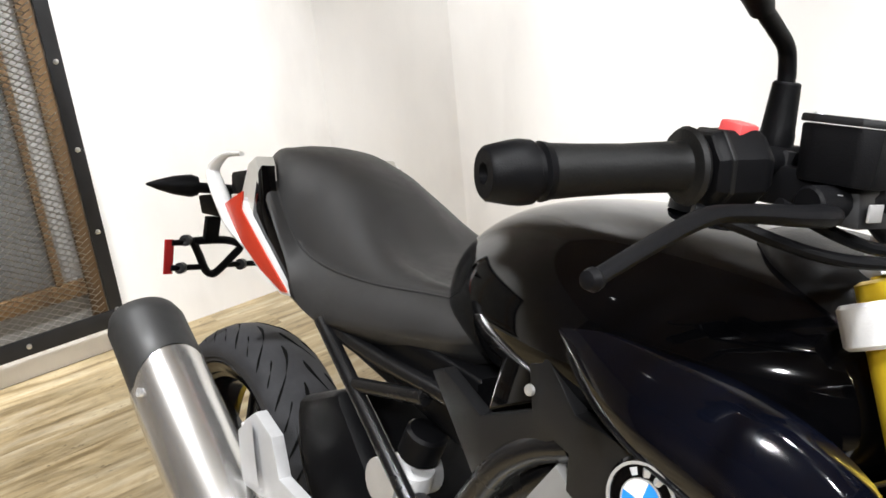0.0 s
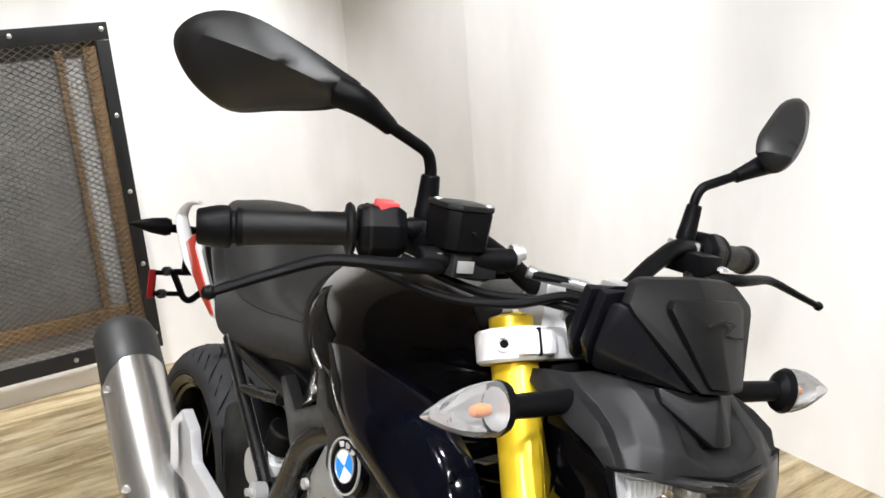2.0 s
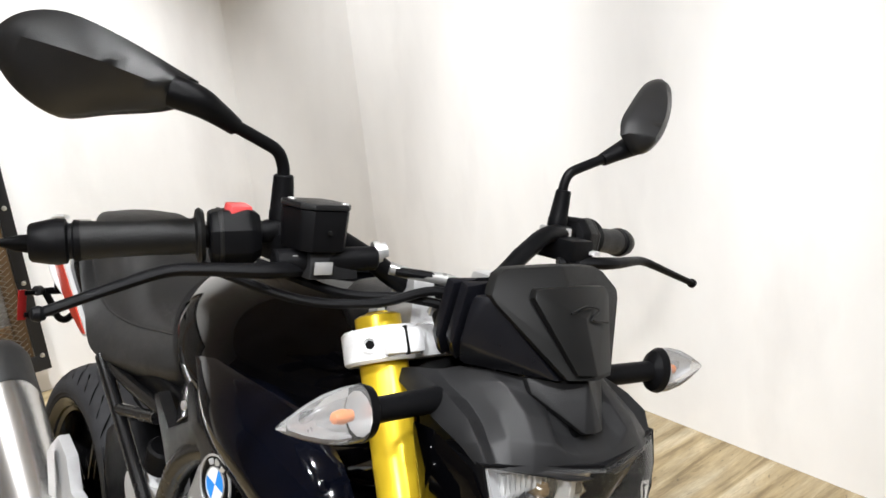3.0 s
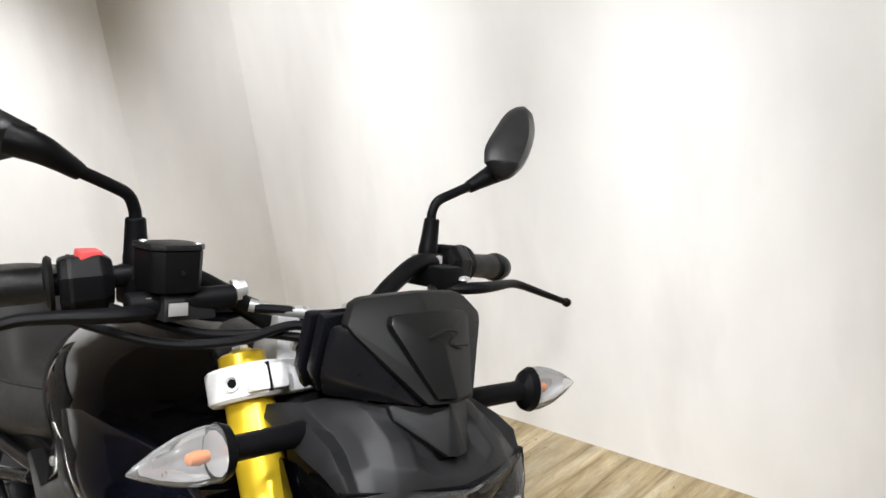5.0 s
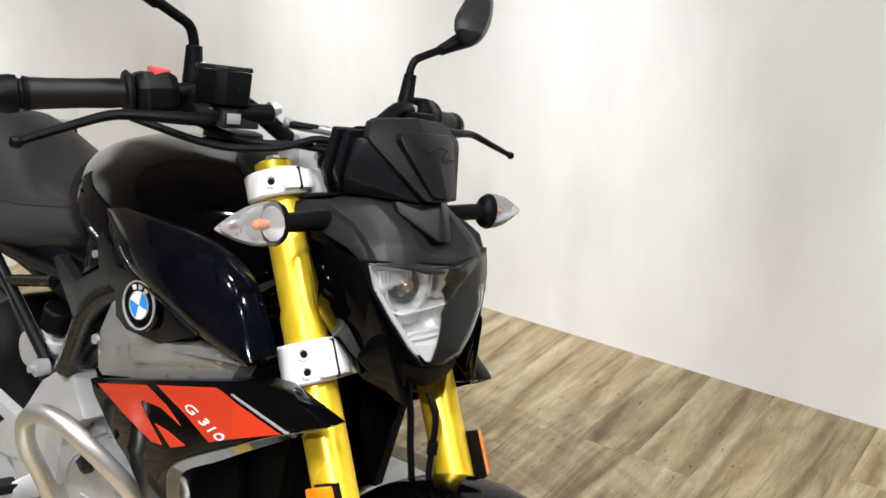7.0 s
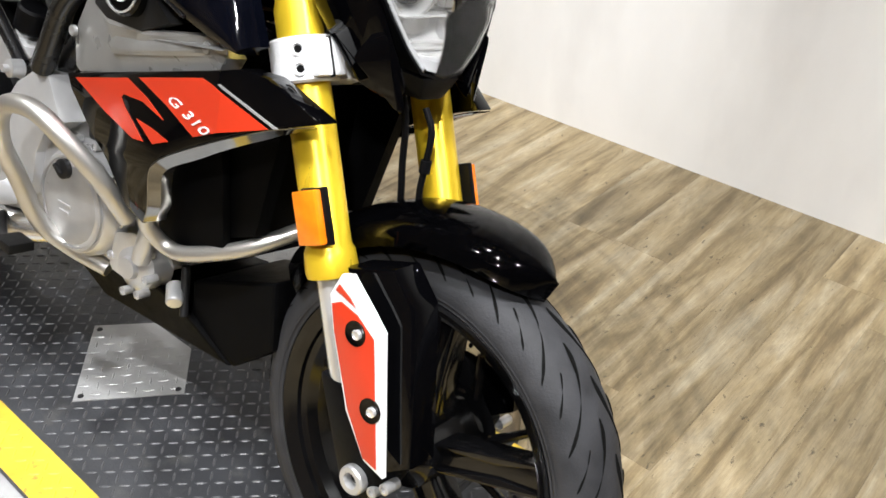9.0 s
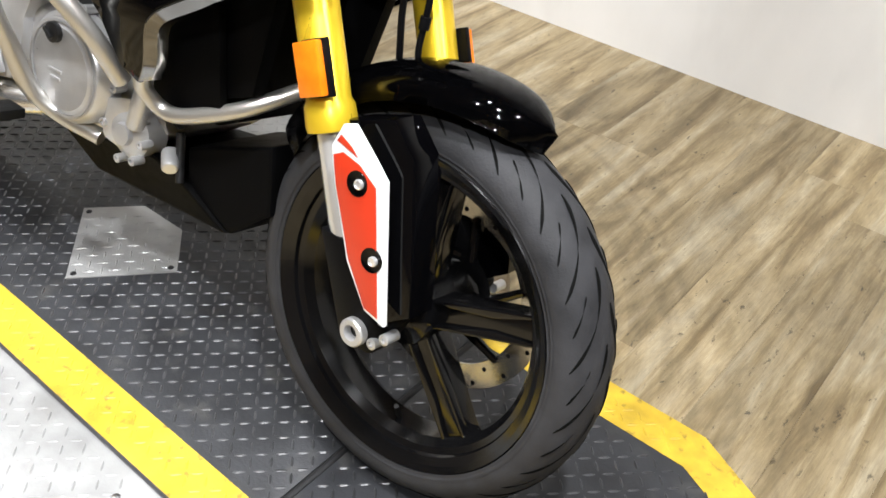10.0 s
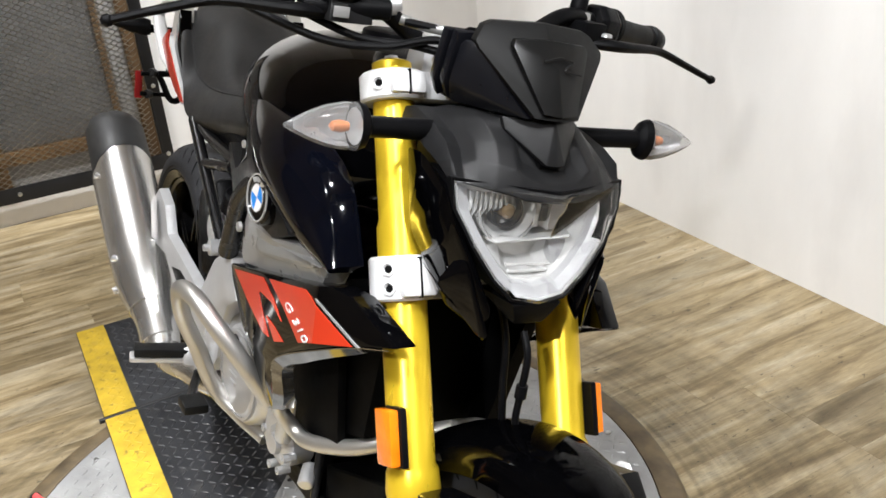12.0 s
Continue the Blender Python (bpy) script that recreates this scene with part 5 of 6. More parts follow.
part("tank_cover", loft([(0.985, 0.055, 0.98, 1.018), (1.02, 0.085, 0.965, 1.021), (1.07, 0.098, 0.94, 1.014), (1.13, 0.092, 0.92, 0.992), (1.165, 0.06, 0.92, 0.965)], 24, 3.2), DARK_GREY, tank, "matt grey tank top cover")
part("filler_cap", lathe([(0, 0.045), (0.008, 0.044), (0.011, 0.036), (0.012, 0)], (0.90, 0, 1.015), (0.0, 0, 1), 32), MATT_BLACK, tank, "round filler cap")


WIDEN[0] = True


def shroud_y(x):
    return 0.190 if x < 1.2 else 0.190 - 0.040 * ((x - 1.2) / 0.118)


for sy in (-1, 1):
    up = [(0.872, sy * 0.164, 0.922), (0.945, sy * 0.178, 0.922), (1.03, sy * 0.186, 0.917), (1.10, sy * 0.184, 0.906), (1.155, sy * 0.180, 0.884), (1.19, sy * 0.180, 0.853), (1.222, sy * 0.178, 0.79)]
    lo_ = [(0.880, sy * 0.168, 0.908), (0.950, sy * 0.194, 0.868), (1.007, sy * 0.205, 0.846), (1.064, sy * 0.207, 0.830), (1.14, sy * 0.202, 0.802), (1.19, sy * 0.190, 0.784), (1.215, sy * 0.185, 0.780)]
    part("tank_shroud", sheet(up, lo_, 0.016, 0.03, sy, 24, 12, 0.8), SHROUD_PAINT, bike, "glossy blue-black tank shroud", sharp=50)
    part("shroud_edge", tube([(x, y + sy * 0.001, z) for x, y, z in lo_[:5]], 0.0022, 8, 5), FRAME_BLACK, bike)
    pn = [(0.685, sy * 0.140, 0.795), (0.708, sy * 0.145, 0.806), (0.792, sy * 0.162, 0.786), (0.868, sy * 0.172, 0.822), (0.846, sy * 0.168, 0.892), (0.882, sy * 0.178, 0.882), (0.935, sy * 0.190, 0.845), (0.985, sy * 0.197, 0.842), (1.05, sy * 0.199, 0.828), (1.105, sy * 0.194, 0.786), (1.045, sy * 0.192, 0.762), (0.965, sy * 0.186, 0.758), (0.928, sy * 0.180, 0.768), (0.925, sy * 0.180, 0.802), (0.902, sy * 0.176, 0.805), (0.845, sy * 0.168, 0.762), (0.805, sy * 0.160, 0.712), (0.785, sy * 0.156, 0.715), (0.74, sy * 0.148, 0.75)]
    panel = part("side_panel", slab(pn, 0.018, 0.004, inward=(0, -sy, 0)), DARK_GREY, bike, "matt dark grey side panel", sharp=25)
    part("panel_insert", slab([(0.797, sy * 0.157, 0.792), (0.862, sy * 0.167, 0.826), (0.84, sy * 0.163, 0.905), (0.80, sy * 0.145, 0.87)], 0.03, 0.003, inward=(0, -sy, 0)), GLOSS_BLACK, panel, "gloss black triangular insert")
    for x, y, z in ((0.815, 0.1625, 0.742), (0.868, 0.177, 0.842)):
        part("panel_screw", lathe([(-0.001, 0.006), (0.002, 0.0055), (0.0025, 0.003), (0.001, 0)], (x, sy * y, z), (0, sy, 0), 12), ALLOY, panel)
    # round badge
    c = Vector((1.027, sy * 0.203, 0.811))
    ax = Vector((0.06, sy, 0.05))
    badge = part("badge", lathe([(-0.012, 0.0353), (0.003, 0.0353), (0.006, 0.0327), (0.006, 0)], c, ax, 40), GLOSS_BLACK, bike, "round badge with blue and white quarters")
    part("badge_ring", lathe([(0.0062, 0.0292), (0.008, 0.0292), (0.008, 0.0318), (0.0062, 0.0318)], c, ax, 40), CHROME, badge)
    part("badge_ring", lathe([(0.0062, 0.0176), (0.0075, 0.0176), (0.0075, 0.0187), (0.0062, 0.0187)], c, ax, 40), CHROME, badge)
    d_, u_, v_ = frame_of(ax)
    for q in range(4):
        b = bmesh.new()
        o = b.verts.new(c + d_ * 0.0068)
        arc = [b.verts.new(c + d_ * 0.0068 + (u_ * math.cos(radians(90 * q + a + 12)) + v_ * math.sin(radians(90 * q + a + 12))) * 0.0177) for a in range(0, 91, 15)]
        for i in range(6):
            b.faces.new((o, arc[i], arc[i + 1]))
        part("badge_quarter", b, (WHITE, BLUE)[q % 2], badge, ("white", "blue")[q % 2] + " quarter of the badge")
    for a in (62, 90, 118):
        t = radians(a)
        p0 = c + d_ * 0.0064 + (u_ * math.cos(t) + v_ * math.sin(t)) * 0.0206
        p1 = c + d_ * 0.0064 + (u_ * math.cos(t) + v_ * math.sin(t)) * 0.0267
        part("badge_mark", rod(p0, p1, 0.003, 0.0039, 4), ALLOY, badge, "plain bright mark")
    # silver intake cover under the badge
    iv = [(0.905, sy * 0.172, 0.782), (0.935, sy * 0.178, 0.768), (0.975, sy * 0.186, 0.760), (1.05, sy * 0.190, 0.766), (1.12, sy * 0.188, 0.780), (1.165, sy * 0.180, 0.788), (1.182, sy * 0.174, 0.766), (1.172, sy * 0.174, 0.748), (1.0, sy * 0.178, 0.698), (0.888, sy * 0.172, 0.668), (0.872, sy * 0.168, 0.672), (0.862, sy * 0.166, 0.712), (0.872, sy * 0.167, 0.735)]
    cover = part("intake_cover", slab(iv, 0.03, 0.006, inward=(0, -sy, 0)), SATIN_GREY, bike, "silver intake cover", sharp=25)
    part("cover_rib", hull([(0.93, sy * 0.176, 0.752), (1.17, sy * 0.178, 0.782), (1.175, sy * 0.178, 0.76), (0.98, sy * 0.186, 0.712), (0.99, sy * 0.190, 0.735), (1.1, sy * 0.190, 0.764)], 0.012), SATIN_GREY, cover)
    for x, z in ((0.882, 0.722), (1.155, 0.772)):
        part("cover_screw", lathe([(-0.002, 0.0075), (0.003, 0.007), (0.0035, 0.004), (0.0015, 0)], (x, sy * 0.1785, z), (0, sy, 0), 14), ALLOY, cover, "bright screw")
    # radiator shroud: black with a red field, open to the front
    edge = [(0.890, 0.668), (1.19, 0.756), (1.218, 0.765), (1.25, 0.764), (1.318, 0.731), (1.255, 0.706), (1.17, 0.662), (1.100, 0.622), (1.080, 0.594), (1.066, 0.54), (1.045, 0.507), (1.008, 0.520), (0.978, 0.582), (0.900, 0.650)]
    folds = (((1.2, 0, 0), (1, 0, 0)), ((0, 0, 0.6), (0, 0, 1)))
    shroud = part("radiator_shroud", bevel(folded(edge, -sy * 0.03, lambda x, z: sy * (shroud_y(x) - 0.25 * max(0, 0.60 - z)), folds), 0.003, 2, 40), GLOSS_BLACK, bike, "gloss black radiator shroud with red field")

    lip = [(1.312, 0.726), (1.256, 0.704), (1.172, 0.660), (1.103, 0.620), (1.081, 0.592), (1.067, 0.543), (1.050, 0.512)]
    b = bmesh.new()
    strips = []
    for x, z in [(p[0], p[1]) for p in spline([(x, z, 0) for x, z in lip], 4)]:
        y0 = shroud_y(x) - 0.25 * max(0, 0.60 - z)
        into = Vector((1.19 - x, 0, 0.565 - z)).normalized()
        wide_ = 0.013 * min(1, (1.32 - x) / 0.06)
        strips.append([b.verts.new((x + into.x * w, sy * (y0 + 0.0015 - dy), z + into.z * w)) for w, dy in ((-0.002, 0.0), (0.0, 0.0), (wide_, 0.010), (wide_, 0.026))])
    for p, q in zip(strips, strips[1:]):
        for k in range(3):
            b.faces.new((p[k], p[k + 1], q[k + 1], q[k]))
    part("scoop_lip", b, LIP, shroud, "dark polished lip of the air scoop", sharp=20)

    def field(pts, mat, name, label, lift=0.0012):
        return part(name, folded(pts, -sy * 0.002, lambda x, z: sy * (shroud_y(x) + lift), folds[:1]), mat, shroud, label)

    field([(0.912, 0.668), (1.025, 0.700), (1.067, 0.687), (1.102, 0.670), (1.060, 0.680), (1.019, 0.6775), (1.015, 0.672), (1.024, 0.662), (1.065, 0.631), (1.044, 0.628), (0.978, 0.645)], RED, "red_field", "red field")
    field([(1.049, 0.655), (1.080, 0.653), (1.114, 0.647), (1.085, 0.634)], RED, "red_field", "small red field")
    field([(1.048, 0.707), (1.165, 0.740), (1.182, 0.738), (1.2, 0.733), (1.260, 0.708), (1.2, 0.686), (1.16, 0.668), (1.105, 0.690)], RED, "red_field", "red field")
    field([(1.194, 0.741), (1.198, 0.742), (1.271, 0.712), (1.267, 0.7105)], ALLOY, "white_line", "thin white line", 0.0014)

# model lettering
txt = bpy.data.curves.new("lettering", "FONT")
txt.body, txt.size, txt.extrude = "G 310", 0.03, 0.006
holder = new("lettering_source", txt)
bpy.context.view_layer.update()
letters = bpy.data.meshes.new_from_object(holder.evaluated_get(bpy.context.evaluated_depsgraph_get()))
bpy.data.objects.remove(holder)
letters.materials.clear()
letters.materials.append(WHITE)
lt = new("lettering", letters)
lt.parent = shroud if shroud.matrix_basis.is_identity else bike
lt.parent = [o for o in bike.children if o.name.startswith("radiator_shroud")][0]
wide, tall = max(v.co.x for v in letters.vertices), max(v.co.y for v in letters.vertices)
along, rise = Vector((0.0760, 0, -0.0205)) / wide, Vector((0.0135, 0, 0.0095)) / tall
letters.transform(Matrix(((along.x, rise.x, 0, 1.104), (0, 0, -0.1, -0.2052), (along.z, rise.z, 0, 0.6965), (0, 0, 0, 1))))
tagged(lt, "bright model lettering")

# frame and engine
for sy in (-1, 1):
    part("frame_tube", tube([(0.60, sy * 0.10, 0.60), (0.72, sy * 0.11, 0.62), (0.90, sy * 0.10, 0.78), (1.10, sy * 0.045, 0.90)], 0.019, 12, 5), FRAME_BLACK, bike, "black frame tube")
    rail = part("subframe_rail", rod((0.438, sy * 0.128, 0.782), (0.668, sy * 0.132, 0.618), 0.0105, seg=16), FRAME_BLACK, bike, "gloss black subframe rail")
    part("rail_end", lathe([(0, 0), (0, 0.014), (0.02, 0.014), (0.022, 0.006), (0.03, 0.006), (0.03, 0)], (0.672, sy * 0.135, 0.612), (0, sy, 0), 16), ALLOY, rail, "bright bolt")
    part("subframe_rail", tube([(0.72, sy * 0.115, 0.76), (0.45, sy * 0.118, 0.775), (0.1, sy * 0.09, 0.84)], 0.011, 12, 5), FRAME_BLACK, bike)
    part("cross_rail", rod((0.53, sy * 0.128, 0.722), (0.66, sy * 0.122, 0.75), 0.010, seg=12), FRAME_BLACK, bike)
    part("frame_brace", tube([(0.756, sy * 0.15, 0.636), (0.791, sy * 0.155, 0.69), (0.829, sy * 0.16, 0.746), (0.871, sy * 0.160, 0.782), (0.915, sy * 0.158, 0.803)], 0.0165, 14, 6), FRAME_BLACK, bike, "black bent frame tube")
    cast = [(0.600, sy * 0.146, 0.500), (0.684, sy * 0.15, 0.596), (0.74, sy * 0.15, 0.632), (0.772, sy * 0.15, 0.630), (0.79, sy * 0.15, 0.60), (0.810, sy * 0.15, 0.57), (0.77, sy * 0.15, 0.545), (0.74, sy * 0.147, 0.50), (0.73, sy * 0.147, 0.43), (0.70, sy * 0.146, 0.39), (0.62, sy * 0.144, 0.37), (0.58, sy * 0.144, 0.42)]
    part("frame_casting", slab(cast, 0.04, 0.007, inward=(0, -sy, 0)), SILVER_PAINT, bike, "silver painted cast frame plate", sharp=25)
eng = part("engine", hull([(0.62, -0.10, 0.36), (0.62, 0.10, 0.36), (0.66, -0.105, 0.54), (0.66, 0.105, 0.54), (0.98, -0.105, 0.55), (0.98, 0.105, 0.55), (1.0, -0.08, 0.40), (1.0, 0.08, 0.40), (0.9, -0.08, 0.34), (0.9, 0.08, 0.34)], 0.015), ALLOY, bike, "silver cast engine block")
part("cylinder", hull([(0.80, -0.10, 0.52), (0.80, 0.10, 0.52), (0.98, -0.1, 0.54), (0.98, 0.1, 0.54), (0.77, -0.10, 0.74), (0.77, 0.10, 0.74), (0.97, -0.10, 0.75), (0.97, 0.10, 0.75)], 0.012), FRAME_BLACK, eng, "dark cylinder")
part("clutch_cover", lathe([(0, 0.086), (0.028, 0.083), (0.036, 0.076), (0.038, 0.066), (0.041, 0.062), (0.042, 0.0)], (0.838, -0.108, 0.455), (0.06, -1, 0), 48), ALLOY, eng, "round silver clutch cover")
part("cover_rim", lathe([(0.037, 0.0735), (0.0405, 0.073), (0.0405, 0.069), (0.037, 0.0685)], (0.838, -0.108, 0.455), (0.06, -1, 0), 48), ALLOY, eng, "raised rim of the clutch cover")
for bx, bz, bl in ((0.815, 0.45, 0.03), (0.82, 0.438, 0.022)):
    part("cast_mark", block(0, bl, -0.0015, 0.001, -0.0025, 0.0025, 0.0006, None, Matrix.Translation((bx, -0.1515, bz)) @ Matrix.Rotation(0.06, 4, "Z")), ALLOY, eng, "plain cast mark")
part("outer_cover", hull([(0.63, -0.10, 0.37), (0.63, -0.135, 0.40), (0.66, -0.135, 0.51), (0.66, -0.10, 0.54), (0.76, -0.13, 0.52), (0.78, -0.10, 0.54), (0.78, -0.13, 0.40), (0.77, -0.1, 0.36)], 0.01), ALLOY, eng)
part("oil_plug", lathe([(0, 0.015), (0.008, 0.015), (0.010, 0.012), (0.010, 0)], (0.83, -0.150, 0.507), (0.06, -1, 0), 18), STEEL_BLACK, eng, "dark oil filler plug")
part("oil_plug_grip", block(-0.010, 0.010, -0.006, 0.0, -0.003, 0.003, 0.001, None, Matrix.Translation((0.83, -0.160, 0.507)) @ Matrix.Rotation(0.6, 4, "Y")), STEEL_BLACK, eng)
pump = part("water_pump", lathe([(-0.02, 0.040), (0.012, 0.039), (0.018, 0.03), (0.022, 0.018), (0.030, 0.016), (0.032, 0)], (0.955, -0.098, 0.395), (0.12, -1, 0), 28), ALLOY, eng, "cast water pump cover")
part("pump_neck", tube([(0.975, -0.115, 0.415), (0.99, -0.12, 0.45), (1.0, -0.115, 0.50)], 0.014, 12, 5), ALLOY, eng)
part("case_web", hull([(0.90, -0.10, 0.42), (0.92, -0.125, 0.44), (0.965, -0.12, 0.455), (0.99, -0.1, 0.43), (0.93, -0.10, 0.35), (0.9, -0.12, 0.37)], 0.008), ALLOY, eng)
bolt_ring = [(0.838 + 0.093 * math.cos(radians(a)), 0.455 + 0.093 * math.sin(radians(a))) for a in range(-120, 140, 40)] + [(0.955 + 0.043 * math.cos(radians(a)), 0.395 + 0.043 * math.sin(radians(a))) for a in range(-100, 90, 48)]
for x, z in bolt_ring:
    part("case_bolt", lathe([(-0.004, 0.007), (0.016, 0.007), (0.017, 0.004), (0.013, 0.0035), (0.013, 0)], (x, -0.108, z), (0.05, -1, 0), 10), ALLOY, eng, "bright case bolt")
part("radiator", block(1.09, 1.13, -0.10, 0.10, 0.47, 0.72, 0.004), DEEP_BLACK, bike, "black radiator")
for sy in (-1, 1):
    part("inner_duct", slab([(1.05, sy * 0.105, 0.70), (1.22, sy * 0.105, 0.73), (1.18, sy * 0.095, 0.53), (1.06, sy * 0.10, 0.48)], 0.02, 0.003, inward=(0, -sy, 0)), DEEP_BLACK, bike, "black air duct")
bel = part("belly_pan", hull([(0.74, -0.085, 0.325), (0.74, 0.085, 0.325), (0.985, -0.09, 0.368), (0.985, 0.09, 0.368), (1.03, -0.085, 0.355), (1.03, 0.085, 0.355), (1.12, -0.06, 0.288), (1.12, 0.06, 0.288), (0.8, -0.06, 0.26), (0.8, 0.06, 0.26)], 0.006), DEEP_BLACK, bike, "matt black belly pan", sharp=14)
part("belly_nose", hull([(1.04, -0.075, 0.40), (1.04, 0.075, 0.40), (1.185, -0.056, 0.455), (1.185, 0.056, 0.455), (1.197, -0.054, 0.352), (1.197, 0.054, 0.352), (1.125, -0.058, 0.290), (1.125, 0.058, 0.290), (1.04, -0.07, 0.33), (1.04, 0.07, 0.33)], 0.005), DEEP_BLACK, bel, sharp=14)
# added black panels stand for the dark of the cavity beside the radiator
for sy in (-1, 1):
    part("radiator_gap_shade", slab([(0.97, sy * 0.13, 0.66), (1.12, sy * 0.125, 0.71), (1.14, sy * 0.11, 0.50), (1.06, sy * 0.11, 0.44), (1.0, sy * 0.115, 0.46), (0.975, sy * 0.125, 0.54)], 0.012, 0.003, inward=(0, -sy, 0)), DEEP_BLACK, bike, "black panel added to darken the gap beside the radiator")
part("oil_sensor", rod((1.02, -0.085, 0.385), (1.045, -0.105, 0.372), 0.014, 0.012, 14, 0.002), ALLOY, bike, "bright oil pressure sensor")
part("horn_bracket", rod((1.03, -0.08, 0.42), (1.05, -0.09, 0.35), 0.006), STEEL_BLACK, bike)

# engine guard tubes
for sy in (-1, 1):
    loop = [(0.885, 0.106, 0.358), (0.828, 0.135, 0.376), (0.795, 0.168, 0.412), (0.790, 0.200, 0.486), (0.792, 0.225, 0.540), (0.815, 0.240, 0.588), (0.862, 0.25, 0.620), (0.915, 0.245, 0.626), (0.950, 0.225, 0.598), (0.978, 0.19, 0.549), (0.987, 0.15, 0.489)]
    part("engine_guard", tube([(x, sy * y, z) for x, y, z in loop], 0.0135, 16, 6), TUBE_STEEL, bike, "bent bright steel engine guard tube")
    low = [(1.040, 0.158, 0.520), (1.031, 0.148, 0.495), (1.045, 0.128, 0.468), (1.082, 0.118, 0.469), (1.161, 0.09, 0.505), (1.206, 0.04, 0.542), (1.215, 0, 0.55)]
    part("front_guard", tube([(x, sy * y, z) for x, y, z in low], 0.0115, 16, 6), TUBE_STEEL, bike, "bent bright steel front guard tube")

# seat and tail
WIDEN[0] = False
SEAT = (
    ((0.088, 0, 0.950), (0.090, 0.040, 0.949), (0.098, 0.070, 0.944), (0.105, 0.085, 0.935), (0.125, 0.085, 0.90)),
    ((0.125, 0, 0.980), (0.132, 0.050, 0.977), (0.160, 0.092, 0.952), (0.148, 0.116, 0.940), (0.175, 0.110, 0.89)),
    ((0.195, 0, 0.985), (0.200, 0.060, 0.980), (0.215, 0.112, 0.915), (0.238, 0.140, 0.894), (0.275, 0.125, 0.85)),
    ((0.260, 0, 0.982), (0.265, 0.060, 0.971), (0.285, 0.122, 0.866), (0.320, 0.153, 0.838), (0.355, 0.140, 0.79)),
    ((0.320, 0, 0.972), (0.325, 0.060, 0.958), (0.345, 0.128, 0.848), (0.372, 0.160, 0.790), (0.398, 0.140, 0.768)),
    ((0.375, 0, 0.952), (0.380, 0.060, 0.938), (0.410, 0.130, 0.843), (0.430, 0.162, 0.781), (0.440, 0.140, 0.762)),
    ((0.430, 0, 0.920), (0.437, 0.065, 0.907), (0.475, 0.131, 0.846), (0.490, 0.161, 0.789), (0.490, 0.140, 0.768)),
    ((0.490, 0, 0.884), (0.500, 0.072, 0.877), (0.535, 0.131, 0.852), (0.550, 0.158, 0.801), (0.550, 0.140, 0.78)),
    ((0.560, 0, 0.866), (0.570, 0.078, 0.865), (0.600, 0.126, 0.861), (0.625, 0.153, 0.816), (0.620, 0.135, 0.79)),
    ((0.640, 0, 0.868), (0.645, 0.078, 0.868), (0.665, 0.117, 0.868), (0.695, 0.143, 0.829), (0.690, 0.125, 0.80)),
    ((0.700, 0, 0.875), (0.705, 0.070, 0.875), (0.715, 0.100, 0.874), (0.730, 0.124, 0.840), (0.730, 0.100, 0.81)),
)


def seat_body():
    """A padded seat: crowned top panel, crease along each side, flared lower band."""
    b = bmesh.new()
    lines = [spline([row[k] for row in SEAT], 5) for k in range(5)]
    rows = []
    for pts in zip(*lines):
        c, t, e, o, u = [np.array(p) for p in pts]
        half = [c]
        for q in (0.34, 0.67, 1.0):
            half.append(c + (t - c) * q - np.array((0, 0, (t - c)[2] * 0.35 * math.sin(math.pi * q))))
        ctrl = t + (e - t) * 0.45 + np.array((0, 0.016, 0.018))
        for q in (0.2, 0.4, 0.6, 0.8, 0.93, 1.0):
            half.append(t * (1 - q) ** 2 + ctrl * 2 * q * (1 - q) + e * q * q)
        for q in (0.07, 0.3, 0.6, 0.85, 1.0):
            half.append(e + (o - e) * q + np.array((0, 0.006 * math.sin(math.pi * q), 0.003 * math.sin(math.pi * q))))
        half += [o + (u - o) * q for q in (0.15, 0.5, 1.0)]
        rows.append([b.verts.new((p[0], -p[1], p[2])) for p in half[:0:-1]] + [b.verts.new(p) for p in half])
    for p, q in zip(rows, rows[1:]):
        for k in range(len(p) - 1):
            b.faces.new((p[k], p[k + 1], q[k + 1], q[k]))
        b.faces.new((p[-1], p[0], q[0], q[-1]))
    b.faces.new(rows[0]), b.faces.new(rows[-1][::-1])
    return b


